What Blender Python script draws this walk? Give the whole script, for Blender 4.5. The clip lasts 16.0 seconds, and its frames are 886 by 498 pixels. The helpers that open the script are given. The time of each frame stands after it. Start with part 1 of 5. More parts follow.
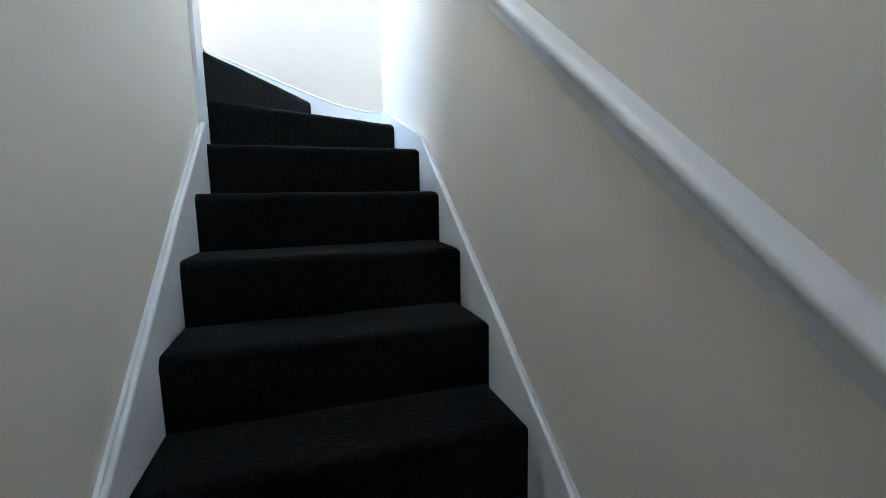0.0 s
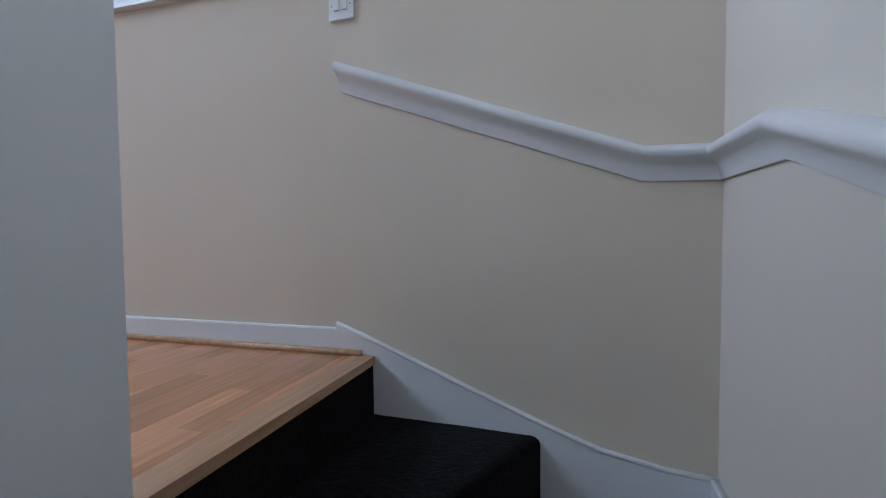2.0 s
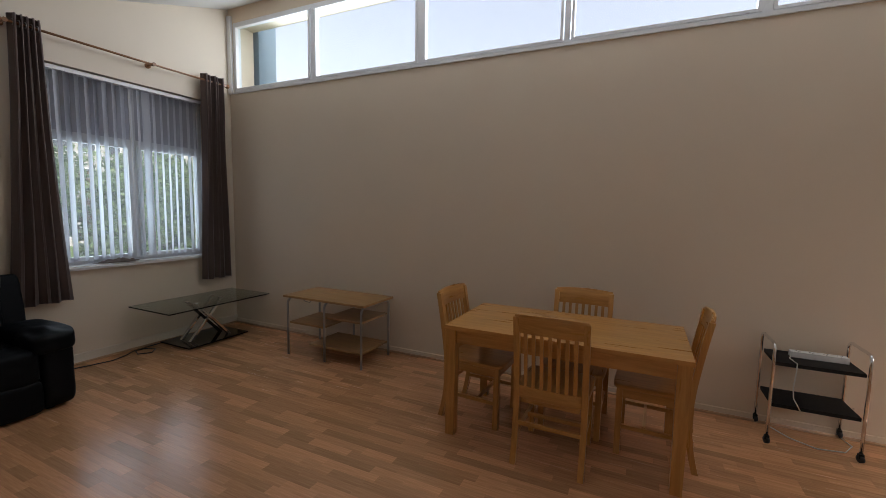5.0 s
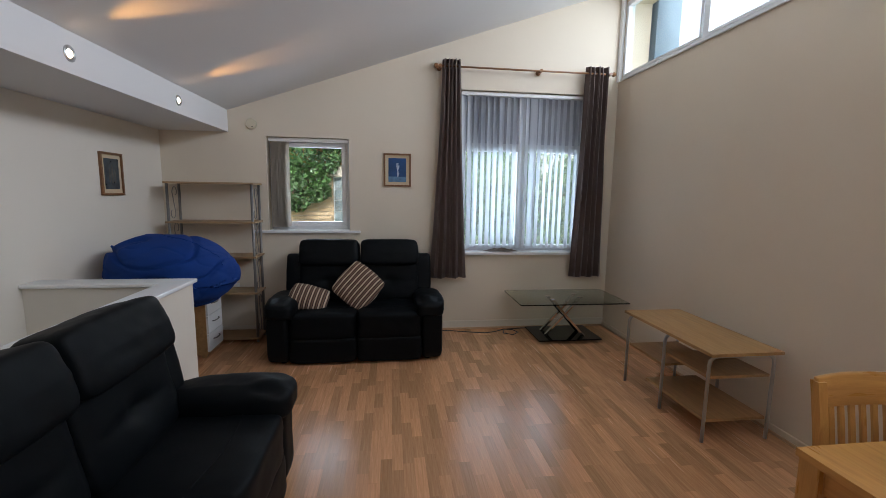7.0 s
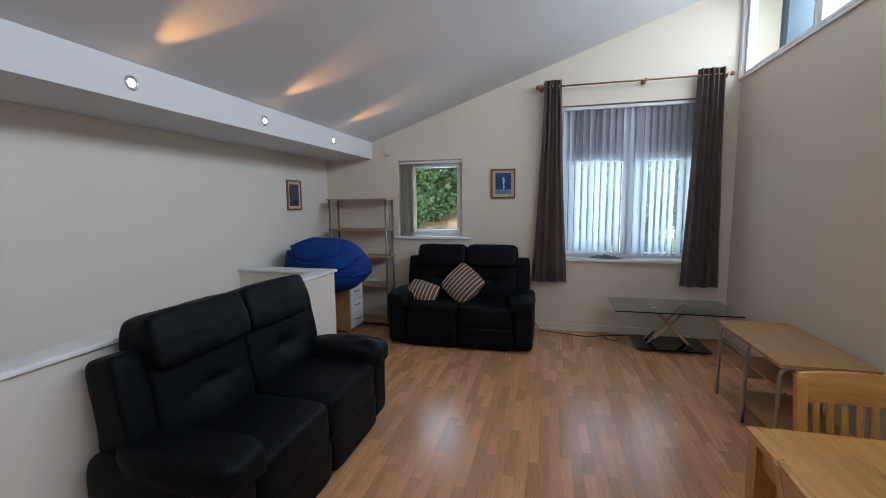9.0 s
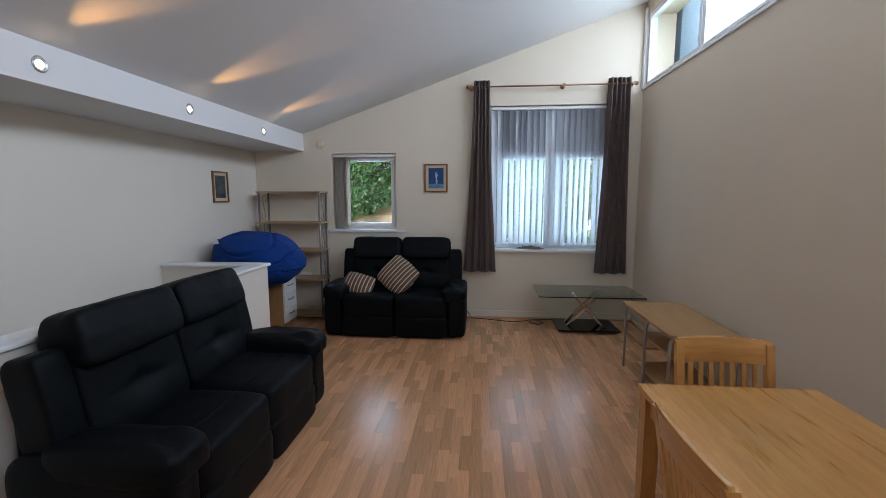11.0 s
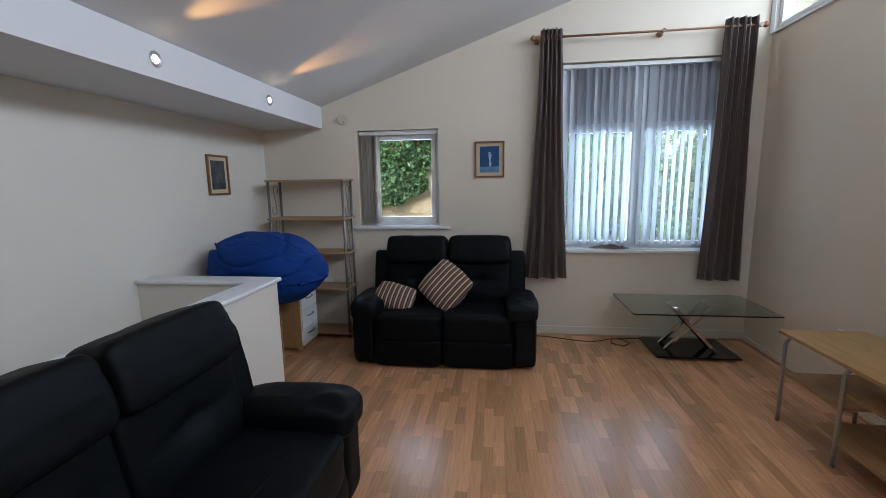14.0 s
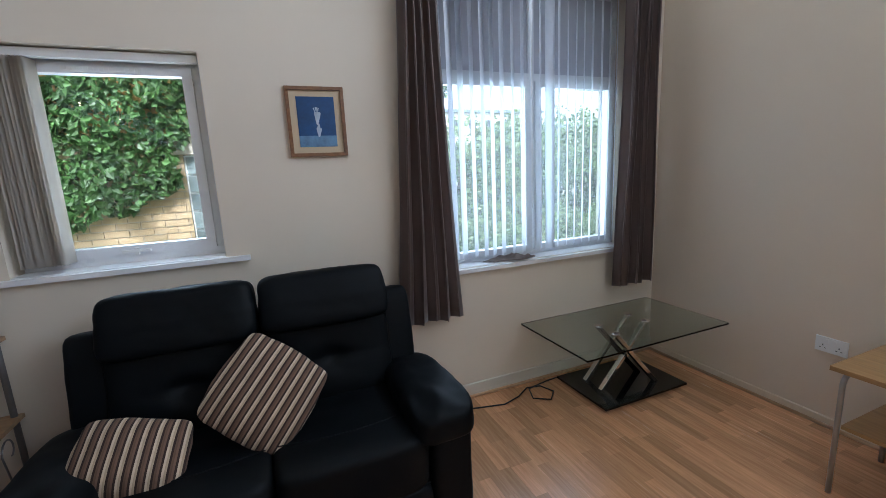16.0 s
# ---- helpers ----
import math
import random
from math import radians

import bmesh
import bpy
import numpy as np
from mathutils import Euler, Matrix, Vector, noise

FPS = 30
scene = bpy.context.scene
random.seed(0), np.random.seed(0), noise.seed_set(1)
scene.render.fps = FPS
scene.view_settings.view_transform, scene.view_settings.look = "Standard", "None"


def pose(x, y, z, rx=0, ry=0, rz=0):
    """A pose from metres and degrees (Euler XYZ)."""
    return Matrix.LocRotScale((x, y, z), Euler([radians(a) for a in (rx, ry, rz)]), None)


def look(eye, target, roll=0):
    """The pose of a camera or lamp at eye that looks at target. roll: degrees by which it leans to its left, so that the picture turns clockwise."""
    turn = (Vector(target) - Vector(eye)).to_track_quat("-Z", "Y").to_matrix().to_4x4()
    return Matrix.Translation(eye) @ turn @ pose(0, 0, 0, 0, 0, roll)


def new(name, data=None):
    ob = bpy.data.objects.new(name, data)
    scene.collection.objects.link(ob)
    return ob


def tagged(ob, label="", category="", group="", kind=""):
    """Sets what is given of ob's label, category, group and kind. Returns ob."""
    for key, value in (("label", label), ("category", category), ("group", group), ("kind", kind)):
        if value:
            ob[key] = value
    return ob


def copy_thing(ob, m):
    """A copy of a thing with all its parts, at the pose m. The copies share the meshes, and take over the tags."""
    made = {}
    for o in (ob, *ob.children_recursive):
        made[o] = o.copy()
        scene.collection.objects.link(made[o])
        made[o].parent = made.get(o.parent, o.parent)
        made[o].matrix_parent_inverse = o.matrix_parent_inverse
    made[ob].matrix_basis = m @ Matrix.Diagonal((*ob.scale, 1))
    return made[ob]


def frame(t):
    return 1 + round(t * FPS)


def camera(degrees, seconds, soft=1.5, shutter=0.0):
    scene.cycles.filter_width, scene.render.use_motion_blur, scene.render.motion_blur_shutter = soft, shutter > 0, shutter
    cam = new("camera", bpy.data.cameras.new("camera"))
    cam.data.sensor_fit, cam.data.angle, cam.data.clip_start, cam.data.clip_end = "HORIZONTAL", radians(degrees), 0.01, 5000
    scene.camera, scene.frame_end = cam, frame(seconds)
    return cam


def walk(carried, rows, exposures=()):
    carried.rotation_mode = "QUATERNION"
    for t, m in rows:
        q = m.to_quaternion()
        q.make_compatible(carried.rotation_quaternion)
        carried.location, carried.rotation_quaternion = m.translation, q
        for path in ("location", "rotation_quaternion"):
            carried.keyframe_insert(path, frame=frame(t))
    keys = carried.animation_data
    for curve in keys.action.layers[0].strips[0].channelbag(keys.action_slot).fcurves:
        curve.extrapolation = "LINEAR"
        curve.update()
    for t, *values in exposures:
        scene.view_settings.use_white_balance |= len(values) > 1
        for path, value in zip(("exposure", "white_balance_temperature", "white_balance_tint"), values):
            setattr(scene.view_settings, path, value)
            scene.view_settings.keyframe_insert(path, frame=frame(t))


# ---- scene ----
cam = camera(93.3, 16.0, soft=0.65)
PATH = [
    (0, (0.489, -2.572, -0.744), (-0.116, -4.460, -1.005), -0.87),
    (0.5, (0.410, -3.008, -0.428), (0.188, -4.985, -0.632), -2.37),
    (1, (0.428, -3.381, -0.123), (0.426, -5.376, -0.265), -2.44),
    (1.5, (0.381, -3.768, 0.131), (0.613, -5.753, 0.044), -1.84),
    (2, (0.349, -4.103, 0.390), (0.950, -6.009, 0.310), -0.50),
    (2.5, (0.411, -4.413, 0.586), (1.592, -6.025, 0.515), -0.48),
    (3, (0.553, -4.619, 0.840), (2.165, -5.798, 0.728), 1.78),
    (3.5, (0.791, -4.682, 1.082), (2.769, -4.931, 0.924), 2.71),
    (3.7, (0.876, -4.676, 1.165), (2.870, -4.685, 1.010), 2.09),
    (6, (1.751, -4.716, 1.584), (3.111, -3.273, 1.324), 2.07),
    (6.5, (2.101, -4.682, 1.582), (2.971, -2.902, 1.310), 2.06),
    (7, (2.355, -4.715, 1.585), (2.601, -2.749, 1.318), 0.86),
    (7.5, (2.595, -4.836, 1.608), (2.479, -2.857, 1.340), 0.79),
    (8, (2.767, -4.995, 1.604), (2.434, -3.045, 1.311), 1.55),
    (8.5, (2.923, -5.139, 1.588), (2.402, -3.231, 1.285), 2.19),
    (9, (2.990, -5.273, 1.586), (2.498, -3.347, 1.369), -0.52),
    (9.5, (3.034, -5.371, 1.577), (2.797, -3.403, 1.307), -3.17),
    (12, (2.927, -5.435, 1.594), (2.742, -3.457, 1.359), 0.55),
    (12.5, (2.874, -5.350, 1.594), (2.666, -3.388, 1.269), -0.05),
    (13, (2.780, -5.098, 1.609), (2.506, -3.145, 1.274), -0.80),
    (13.5, (2.637, -4.769, 1.602), (2.359, -2.815, 1.276), -0.91),
    (14, (2.511, -4.341, 1.595), (2.251, -2.383, 1.284), -0.97),
    (14.5, (2.389, -3.854, 1.593), (2.229, -1.884, 1.288), -1.42),
    (15, (2.291, -3.355, 1.578), (2.296, -1.375, 1.289), -1.31),
    (15.5, (2.231, -2.829, 1.570), (2.527, -0.876, 1.253), -1.28),
    (16, (2.136, -2.401, 1.538), (2.880, -0.582, 1.169), -2.76),
]
EXPOSURES = [(0.0, 5.15, 5220, 11), (0.5, 4.45, 5200, 14), (1.0, 3.65, 5200, 16), (1.5, 3.1, 5300, 17), (2.0, 2.55, 5550, 19), (2.5, 2.1, 5850, 19), (3.0, 1.88, 6100, 20),
             (3.7, 1.55, 6350, 21), (5.8, 1.3, 7450, 25), (7.0, 1.95, 6750, 21), (8.0, 1.97, 6400, 19), (14.0, 2.02, 6200, 19), (16.0, 2.28, 6150, 19)]
walk(cam, [(t, look(eye, target, roll)) for t, eye, target, roll in PATH], EXPOSURES)

# ---- world and light ----
world = bpy.data.worlds.new("overcast_sky")
scene.world = world
world.use_nodes = True
wn = world.node_tree.nodes
wn.clear()
sky = wn.new("ShaderNodeTexSky")
sky.sky_type = "NISHITA"
sky.sun_disc = False
sky.sun_elevation = radians(48)
sky.sun_rotation = radians(200)
sky.air_density, sky.dust_density = 1.0, 4.0
sky_bg = wn.new("ShaderNodeBackground")
sky_bg.inputs["Strength"].default_value = 0.15
sky_hue = wn.new("ShaderNodeHueSaturation")
sky_hue.inputs["Saturation"].default_value = 0.5
sky_out = wn.new("ShaderNodeOutputWorld")
world.node_tree.links.new(sky.outputs[0], sky_hue.inputs["Color"])
world.node_tree.links.new(sky_hue.outputs[0], sky_bg.inputs["Color"])
world.node_tree.links.new(sky_bg.outputs[0], sky_out.inputs["Surface"])

sun_lamp = bpy.data.lights.new("sun", "SUN")
sun_lamp.energy, sun_lamp.angle, sun_lamp.color = 1.5, radians(15), (1.0, 0.96, 0.9)
sun = new("sun", sun_lamp)
sun.matrix_world = look((0, 0, 20), (1.2, 6.0, 12.5))


def window_light(name, x, y, z, rx, ry, rz, w, h, power, color=(0.70, 0.86, 1.0)):
    """Sky light in a window's opening."""
    lamp = bpy.data.lights.new(name, "AREA")
    lamp.shape, lamp.size, lamp.size_y, lamp.energy, lamp.color = "RECTANGLE", w, h, power, color
    ob = new(name, lamp)
    ob.matrix_world = pose(x, y, z, rx, ry, rz)
    return ob


XE, YS = 4.94, -8.02        # east wall, south wall; west wall x = 0, north wall y = 0
CL0, CL1 = 2.865, 3.69       # clerestory sill and head
ZSOF, ZB1 = 2.18, 2.40      # soffit of the boxed beam, top of its face
BEAM = 0.674
SLOPE = (3.86 - ZB1) / (XE - BEAM)
window_light("clerestory_light", XE + 0.30, -4.0, 3.28, 90, 0, 90, 6.9, 0.75, 40)
window_light("north_window_light", 3.82, 0.36, 1.55, -90, 0, 0, 1.25, 1.2, 4.2)
window_light("small_window_light", 1.55, 0.36, 1.62, -90, 0, 0, 0.5, 0.8, 1.4)
window_light("south_window_light", 3.85, YS - 0.36, 1.5, 90, 0, 0, 1.5, 0.9, 1.5)
SPOT_W = 5.0


# ---- mesh helpers ----
def box(bm, x0, y0, z0, x1, y1, z1, m=None):
    v = [bm.verts.new(p) for p in ((x0, y0, z0), (x1, y0, z0), (x1, y1, z0), (x0, y1, z0),
                                   (x0, y0, z1), (x1, y0, z1), (x1, y1, z1), (x0, y1, z1))]
    for f in ((3, 2, 1, 0), (4, 5, 6, 7), (0, 1, 5, 4), (1, 2, 6, 5), (2, 3, 7, 6), (3, 0, 4, 7)):
        bm.faces.new([v[i] for i in f])
    if m is not None:
        bmesh.ops.transform(bm, matrix=m, verts=v)
    return v


def prism(bm, pts, z0, z1):
    """An upright solid over a plan outline, given anticlockwise."""
    a = [bm.verts.new((x, y, z0)) for x, y in pts]
    b = [bm.verts.new((x, y, z1)) for x, y in pts]
    n = len(pts)
    bm.faces.new(a[::-1])
    bm.faces.new(b)
    for i in range(n):
        bm.faces.new((a[i], a[(i + 1) % n], b[(i + 1) % n], b[i]))
    return a + b


def extrude_profile(bm, prof, axis, a, b):
    """A solid whose outline prof lies across an axis, from a to b along it."""
    def at(p, s):
        u, w = p
        return {"x": (s, u, w), "y": (u, s, w), "z": (u, w, s)}[axis]
    lo = [bm.verts.new(at(p, a)) for p in prof]
    hi = [bm.verts.new(at(p, b)) for p in prof]
    n = len(prof)
    bm.faces.new(lo)
    bm.faces.new(hi[::-1])
    for i in range(n):
        bm.faces.new((lo[i], hi[i], hi[(i + 1) % n], lo[(i + 1) % n]))
    bmesh.ops.recalc_face_normals(bm, faces=bm.faces[:])
    return lo + hi


def bevelled(bm, width, segments=2, angle=30):
    edges = [e for e in bm.edges if e.is_manifold and e.calc_face_angle(0) > radians(angle)]
    bmesh.ops.bevel(bm, geom=edges, offset=width, segments=segments, profile=0.5, affect="EDGES", clamp_overlap=True)
    return bm


def sweep(bm, path, radius, sides=8, flat=1.0):
    """A round bar along a line of points."""
    path = [Vector(p) for p in path]
    rings = []
    side = None
    for i, p in enumerate(path):
        d = (path[min(i + 1, len(path) - 1)] - path[max(i - 1, 0)]).normalized()
        if side is None:
            side = d.orthogonal().normalized()
        side = (side - d * side.dot(d)).normalized()
        up = d.cross(side)
        r = radius[i] if isinstance(radius, (list, tuple)) else radius
        rings.append([bm.verts.new(p + r * (side * math.cos(k * math.tau / sides) + up * flat * math.sin(k * math.tau / sides)))
                      for k in range(sides)])
    for a, b in zip(rings, rings[1:]):
        for k in range(sides):
            bm.faces.new((a[k], a[(k + 1) % sides], b[(k + 1) % sides], b[k]))
    bm.faces.new(rings[0][::-1])
    bm.faces.new(rings[-1])
    return bm


def lathe(bm, prof, sides=20, m=None):
    """A turned solid about z: prof of (radius, z), from the bottom up."""
    rings = [[bm.verts.new((r * math.cos(k * math.tau / sides), r * math.sin(k * math.tau / sides), z)) for k in range(sides)]
             for r, z in prof]
    for a, b in zip(rings, rings[1:]):
        for k in range(sides):
            bm.faces.new((a[k], a[(k + 1) % sides], b[(k + 1) % sides], b[k]))
    bm.faces.new(rings[0][::-1])
    bm.faces.new(rings[-1])
    if m is not None:
        bmesh.ops.transform(bm, matrix=m, verts=[v for r in rings for v in r])
    return bm


def soft(bm, x0, y0, z0, x1, y1, z1, power=4.0, n=12, wrinkle=0.0, seed=0.0, m=None, puff=None):
    """A stuffed block: a rounded box of cushion shape with slight creases."""
    n += 1
    grid = {}

    def corner(key):
        if key not in grid:
            grid[key] = bm.verts.new([2 * k / n - 1 for k in key])
        return grid[key]
    for i in range(n):
        for j in range(n):
            for side in (0, n):
                for order in ((0, 1, 2), (2, 0, 1), (1, 2, 0)):
                    quad = []
                    for di, dj in ((0, 0), (1, 0), (1, 1), (0, 1)):
                        u = (i + di, j + dj, side)
                        quad.append(corner(tuple(u[order.index(k)] for k in range(3))))
                    bm.faces.new(quad if side else quad[::-1])
    verts = list(grid.values())
    c = Vector(((x0 + x1) / 2, (y0 + y1) / 2, (z0 + z1) / 2))
    h = Vector(((x1 - x0) / 2, (y1 - y0) / 2, (z1 - z0) / 2))
    for v in verts:
        p = v.co.copy()
        s = (abs(p.x) ** power + abs(p.y) ** power + abs(p.z) ** power) ** (1 / power)
        p = p / s
        if puff:
            p = puff(p)
        q = Vector((p.x * h.x, p.y * h.y, p.z * h.z))
        if wrinkle:
            w = noise.noise(Vector((q.x * 7 + seed, q.y * 7, q.z * 9))) + 0.5 * noise.noise(Vector((q.x * 19, q.y * 19 + seed, q.z * 23)))
            q += p.normalized() * w * wrinkle
        v.co = c + q
    if m is not None:
        bmesh.ops.transform(bm, matrix=m, verts=verts)
    for v in verts:
        for f in v.link_faces:
            f.smooth = True
    return verts


def mesh_of(name, bm, material, smooth=False, auto=None):
    me = bpy.data.meshes.new(name)
    if smooth:
        for f in bm.faces:
            f.smooth = True
    bm.to_mesh(me)
    bm.free()
    if isinstance(material, (list, tuple)):
        for one in material:
            me.materials.append(one)
    else:
        me.materials.append(material)
    if auto:
        me.set_sharp_from_angle(angle=radians(auto))
    return me


def part(name, bm, material, parent, label="", smooth=False, auto=None):
    ob = new(name, mesh_of(name, bm, material, smooth, auto))
    ob.parent = parent
    return tagged(ob, label)


def thing(name, label, category, m=None, group="", kind=""):
    ob = new(name)
    ob.empty_display_size = 0.1
    if m is not None:
        ob.matrix_basis = m
    return tagged(ob, label, category, group, kind)


def structure(name, bm, material, label, category, smooth=False, auto=None):
    ob = new(name, mesh_of(name, bm, material, smooth, auto))
    return tagged(ob, label, category, "", "structure")


# ---- materials ----
def node(nt, kind, **values):
    n = nt.nodes.new(kind)
    for key, value in values.items():
        n.inputs[key.replace("_", " ")].default_value = value
    return n


def material(name, color, rough=0.5, metal=0.0, vary=0.08, scale=6.0, fine=120.0, bump=0.1, depth=0.002, coat=0.0, stretch=(1, 1, 1),
             per_piece=0.0, dirt=0.0, dirt_color=(0.25, 0.2, 0.15), sheen=0.0, rough_vary=0.1, specular=0.5):
    """A painted, woven or solid surface: broad and fine variation of colour, gloss and relief."""
    m = bpy.data.materials.new(name)
    m.use_nodes = True
    nt = m.node_tree
    nt.nodes.clear()
    out = nt.nodes.new("ShaderNodeOutputMaterial")
    bsdf = nt.nodes.new("ShaderNodeBsdfPrincipled")
    nt.links.new(bsdf.outputs[0], out.inputs[0])
    geo = nt.nodes.new("ShaderNodeTexCoord")
    mp = nt.nodes.new("ShaderNodeMapping")
    mp.inputs["Scale"].default_value = stretch
    nt.links.new(geo.outputs["Object"], mp.inputs[0])
    big = node(nt, "ShaderNodeTexNoise", Scale=scale, Detail=4.0, Roughness=0.55)
    small = node(nt, "ShaderNodeTexNoise", Scale=fine, Detail=3.0, Roughness=0.6)
    for n in (big, small):
        nt.links.new(mp.outputs[0], n.inputs["Vector"])
    mixn = nt.nodes.new("ShaderNodeMath")
    mixn.operation = "MULTIPLY_ADD"
    mixn.inputs[1].default_value = 0.35
    nt.links.new(small.outputs[0], mixn.inputs[0])
    nt.links.new(big.outputs[0], mixn.inputs[2])
    ramp = nt.nodes.new("ShaderNodeMapRange")
    ramp.inputs[1].default_value, ramp.inputs[2].default_value = 0.35, 1.0
    ramp.inputs[3].default_value, ramp.inputs[4].default_value = 1 - vary, 1 + vary
    nt.links.new(mixn.outputs[0], ramp.inputs[0])
    hsv = nt.nodes.new("ShaderNodeHueSaturation")
    hsv.inputs["Color"].default_value = (*color, 1)
    last = ramp.outputs[0]
    if per_piece:
        info = nt.nodes.new("ShaderNodeObjectInfo")
        isl = nt.nodes.new("ShaderNodeNewGeometry")
        add = nt.nodes.new("ShaderNodeMath")
        add.operation = "ADD"
        nt.links.new(info.outputs["Random"], add.inputs[0])
        nt.links.new(isl.outputs["Random Per Island"], add.inputs[1])
        fr = nt.nodes.new("ShaderNodeMath")
        fr.operation = "FRACT"
        nt.links.new(add.outputs[0], fr.inputs[0])
        pr = nt.nodes.new("ShaderNodeMapRange")
        pr.inputs[3].default_value, pr.inputs[4].default_value = 1 - per_piece, 1 + per_piece
        nt.links.new(fr.outputs[0], pr.inputs[0])
        mul = nt.nodes.new("ShaderNodeMath")
        mul.operation = "MULTIPLY"
        nt.links.new(pr.outputs[0], mul.inputs[0])
        nt.links.new(last, mul.inputs[1])
        last = mul.outputs[0]
        hue = nt.nodes.new("ShaderNodeMapRange")
        hue.inputs[3].default_value, hue.inputs[4].default_value = 0.502, 0.497
        nt.links.new(fr.outputs[0], hue.inputs[0])
        nt.links.new(hue.outputs[0], hsv.inputs["Hue"])
    nt.links.new(last, hsv.inputs["Value"])
    col = hsv.outputs[0]
    if dirt:
        spots = node(nt, "ShaderNodeTexNoise", Scale=2.2, Detail=6.0, Roughness=0.7)
        nt.links.new(geo.outputs["Object"], spots.inputs["Vector"])
        sr = nt.nodes.new("ShaderNodeMapRange")
        sr.inputs[1].default_value, sr.inputs[2].default_value, sr.inputs[4].default_value = 0.56, 0.8, dirt
        nt.links.new(spots.outputs[0], sr.inputs[0])
        mx = nt.nodes.new("ShaderNodeMix")
        mx.data_type = "RGBA"
        mx.inputs[7].default_value = (*dirt_color, 1)
        nt.links.new(sr.outputs[0], mx.inputs[0])
        nt.links.new(col, mx.inputs[6])
        col = mx.outputs[2]
    nt.links.new(col, bsdf.inputs["Base Color"])
    rr = nt.nodes.new("ShaderNodeMapRange")
    rr.inputs[3].default_value, rr.inputs[4].default_value = max(0.02, rough - rough_vary), min(1, rough + rough_vary)
    nt.links.new(big.outputs[0], rr.inputs[0])
    nt.links.new(rr.outputs[0], bsdf.inputs["Roughness"])
    bsdf.inputs["Metallic"].default_value = metal
    bsdf.inputs["Coat Weight"].default_value = coat
    bsdf.inputs["Sheen Weight"].default_value = sheen
    bsdf.inputs["Specular IOR Level"].default_value = specular
    if bump:
        b = nt.nodes.new("ShaderNodeBump")
        b.inputs["Strength"].default_value, b.inputs["Distance"].default_value = bump, depth
        nt.links.new(mixn.outputs[0], b.inputs["Height"])
        nt.links.new(b.outputs[0], bsdf.inputs["Normal"])
    return m


def wood(name, light, dark, rough=0.35, grain=(1.5, 40.0, 40.0), per_piece=0.0, coat=0.0, bump=0.06):
    """Grained wood or wood print, with the grain along the first axis of the mapping."""
    m = material(name, light, rough, vary=0.10, scale=1.0, fine=9.0, bump=bump, depth=0.0008, stretch=grain, per_piece=per_piece, coat=coat)
    nt = m.node_tree
    hsv = next(n for n in nt.nodes if n.type == "HUE_SAT")
    mp = next(n for n in nt.nodes if n.type == "MAPPING")
    g = node(nt, "ShaderNodeTexNoise", Scale=1.6, Detail=6.0, Roughness=0.65, Distortion=0.6)
    nt.links.new(mp.outputs[0], g.inputs["Vector"])
    r = nt.nodes.new("ShaderNodeValToRGB")
    r.color_ramp.elements[0].position, r.color_ramp.elements[0].color = 0.36, (*dark, 1)
    r.color_ramp.elements[1].position, r.color_ramp.elements[1].color = 0.62, (*light, 1)
    nt.links.new(g.outputs[0], r.inputs[0])
    nt.links.new(r.outputs[0], hsv.inputs["Color"])
    return m


def glass(name, tint=(1, 1, 1), rough=0.0, ior=1.45):
    m = bpy.data.materials.new(name)
    m.use_nodes = True
    b = m.node_tree.nodes["Principled BSDF"]
    b.inputs["Base Color"].default_value = (*tint, 1)
    b.inputs["Roughness"].default_value = rough
    b.inputs["IOR"].default_value = ior
    b.inputs["Transmission Weight"].default_value = 1.0
    return m


def pane_glass(name, tint=(0.95, 0.98, 0.97), haze=0.0):
    """Thin window glass: see-through with a faint mirror's gloss and a veil that imitates bright haze."""
    m = bpy.data.materials.new(name)
    m.use_nodes = True
    nt = m.node_tree
    nt.nodes.clear()
    out = nt.nodes.new("ShaderNodeOutputMaterial")
    tr = nt.nodes.new("ShaderNodeBsdfTransparent")
    tr.inputs[0].default_value = (*tint, 1)
    gl = nt.nodes.new("ShaderNodeBsdfGlossy")
    gl.inputs["Roughness"].default_value = 0.01
    mx = nt.nodes.new("ShaderNodeMixShader")
    mx.inputs[0].default_value = 0.04
    # pale translucent share that puts the outdoor haze and glare into the pane
    veil = nt.nodes.new("ShaderNodeBsdfTranslucent")
    veil.inputs[0].default_value = (0.86, 0.93, 0.95, 1)
    haze_mix = nt.nodes.new("ShaderNodeMixShader")
    haze_mix.inputs[0].default_value = haze
    nt.links.new(tr.outputs[0], mx.inputs[1])
    nt.links.new(gl.outputs[0], mx.inputs[2])
    nt.links.new(mx.outputs[0], haze_mix.inputs[1])
    nt.links.new(veil.outputs[0], haze_mix.inputs[2])
    nt.links.new(haze_mix.outputs[0], out.inputs[0])
    return m


def emitter(name, color, strength):
    m = bpy.data.materials.new(name)
    m.use_nodes = True
    b = m.node_tree.nodes["Principled BSDF"]
    b.inputs["Base Color"].default_value = (0, 0, 0, 1)
    b.inputs["Emission Color"].default_value = (*color, 1)
    b.inputs["Emission Strength"].default_value = strength
    return m


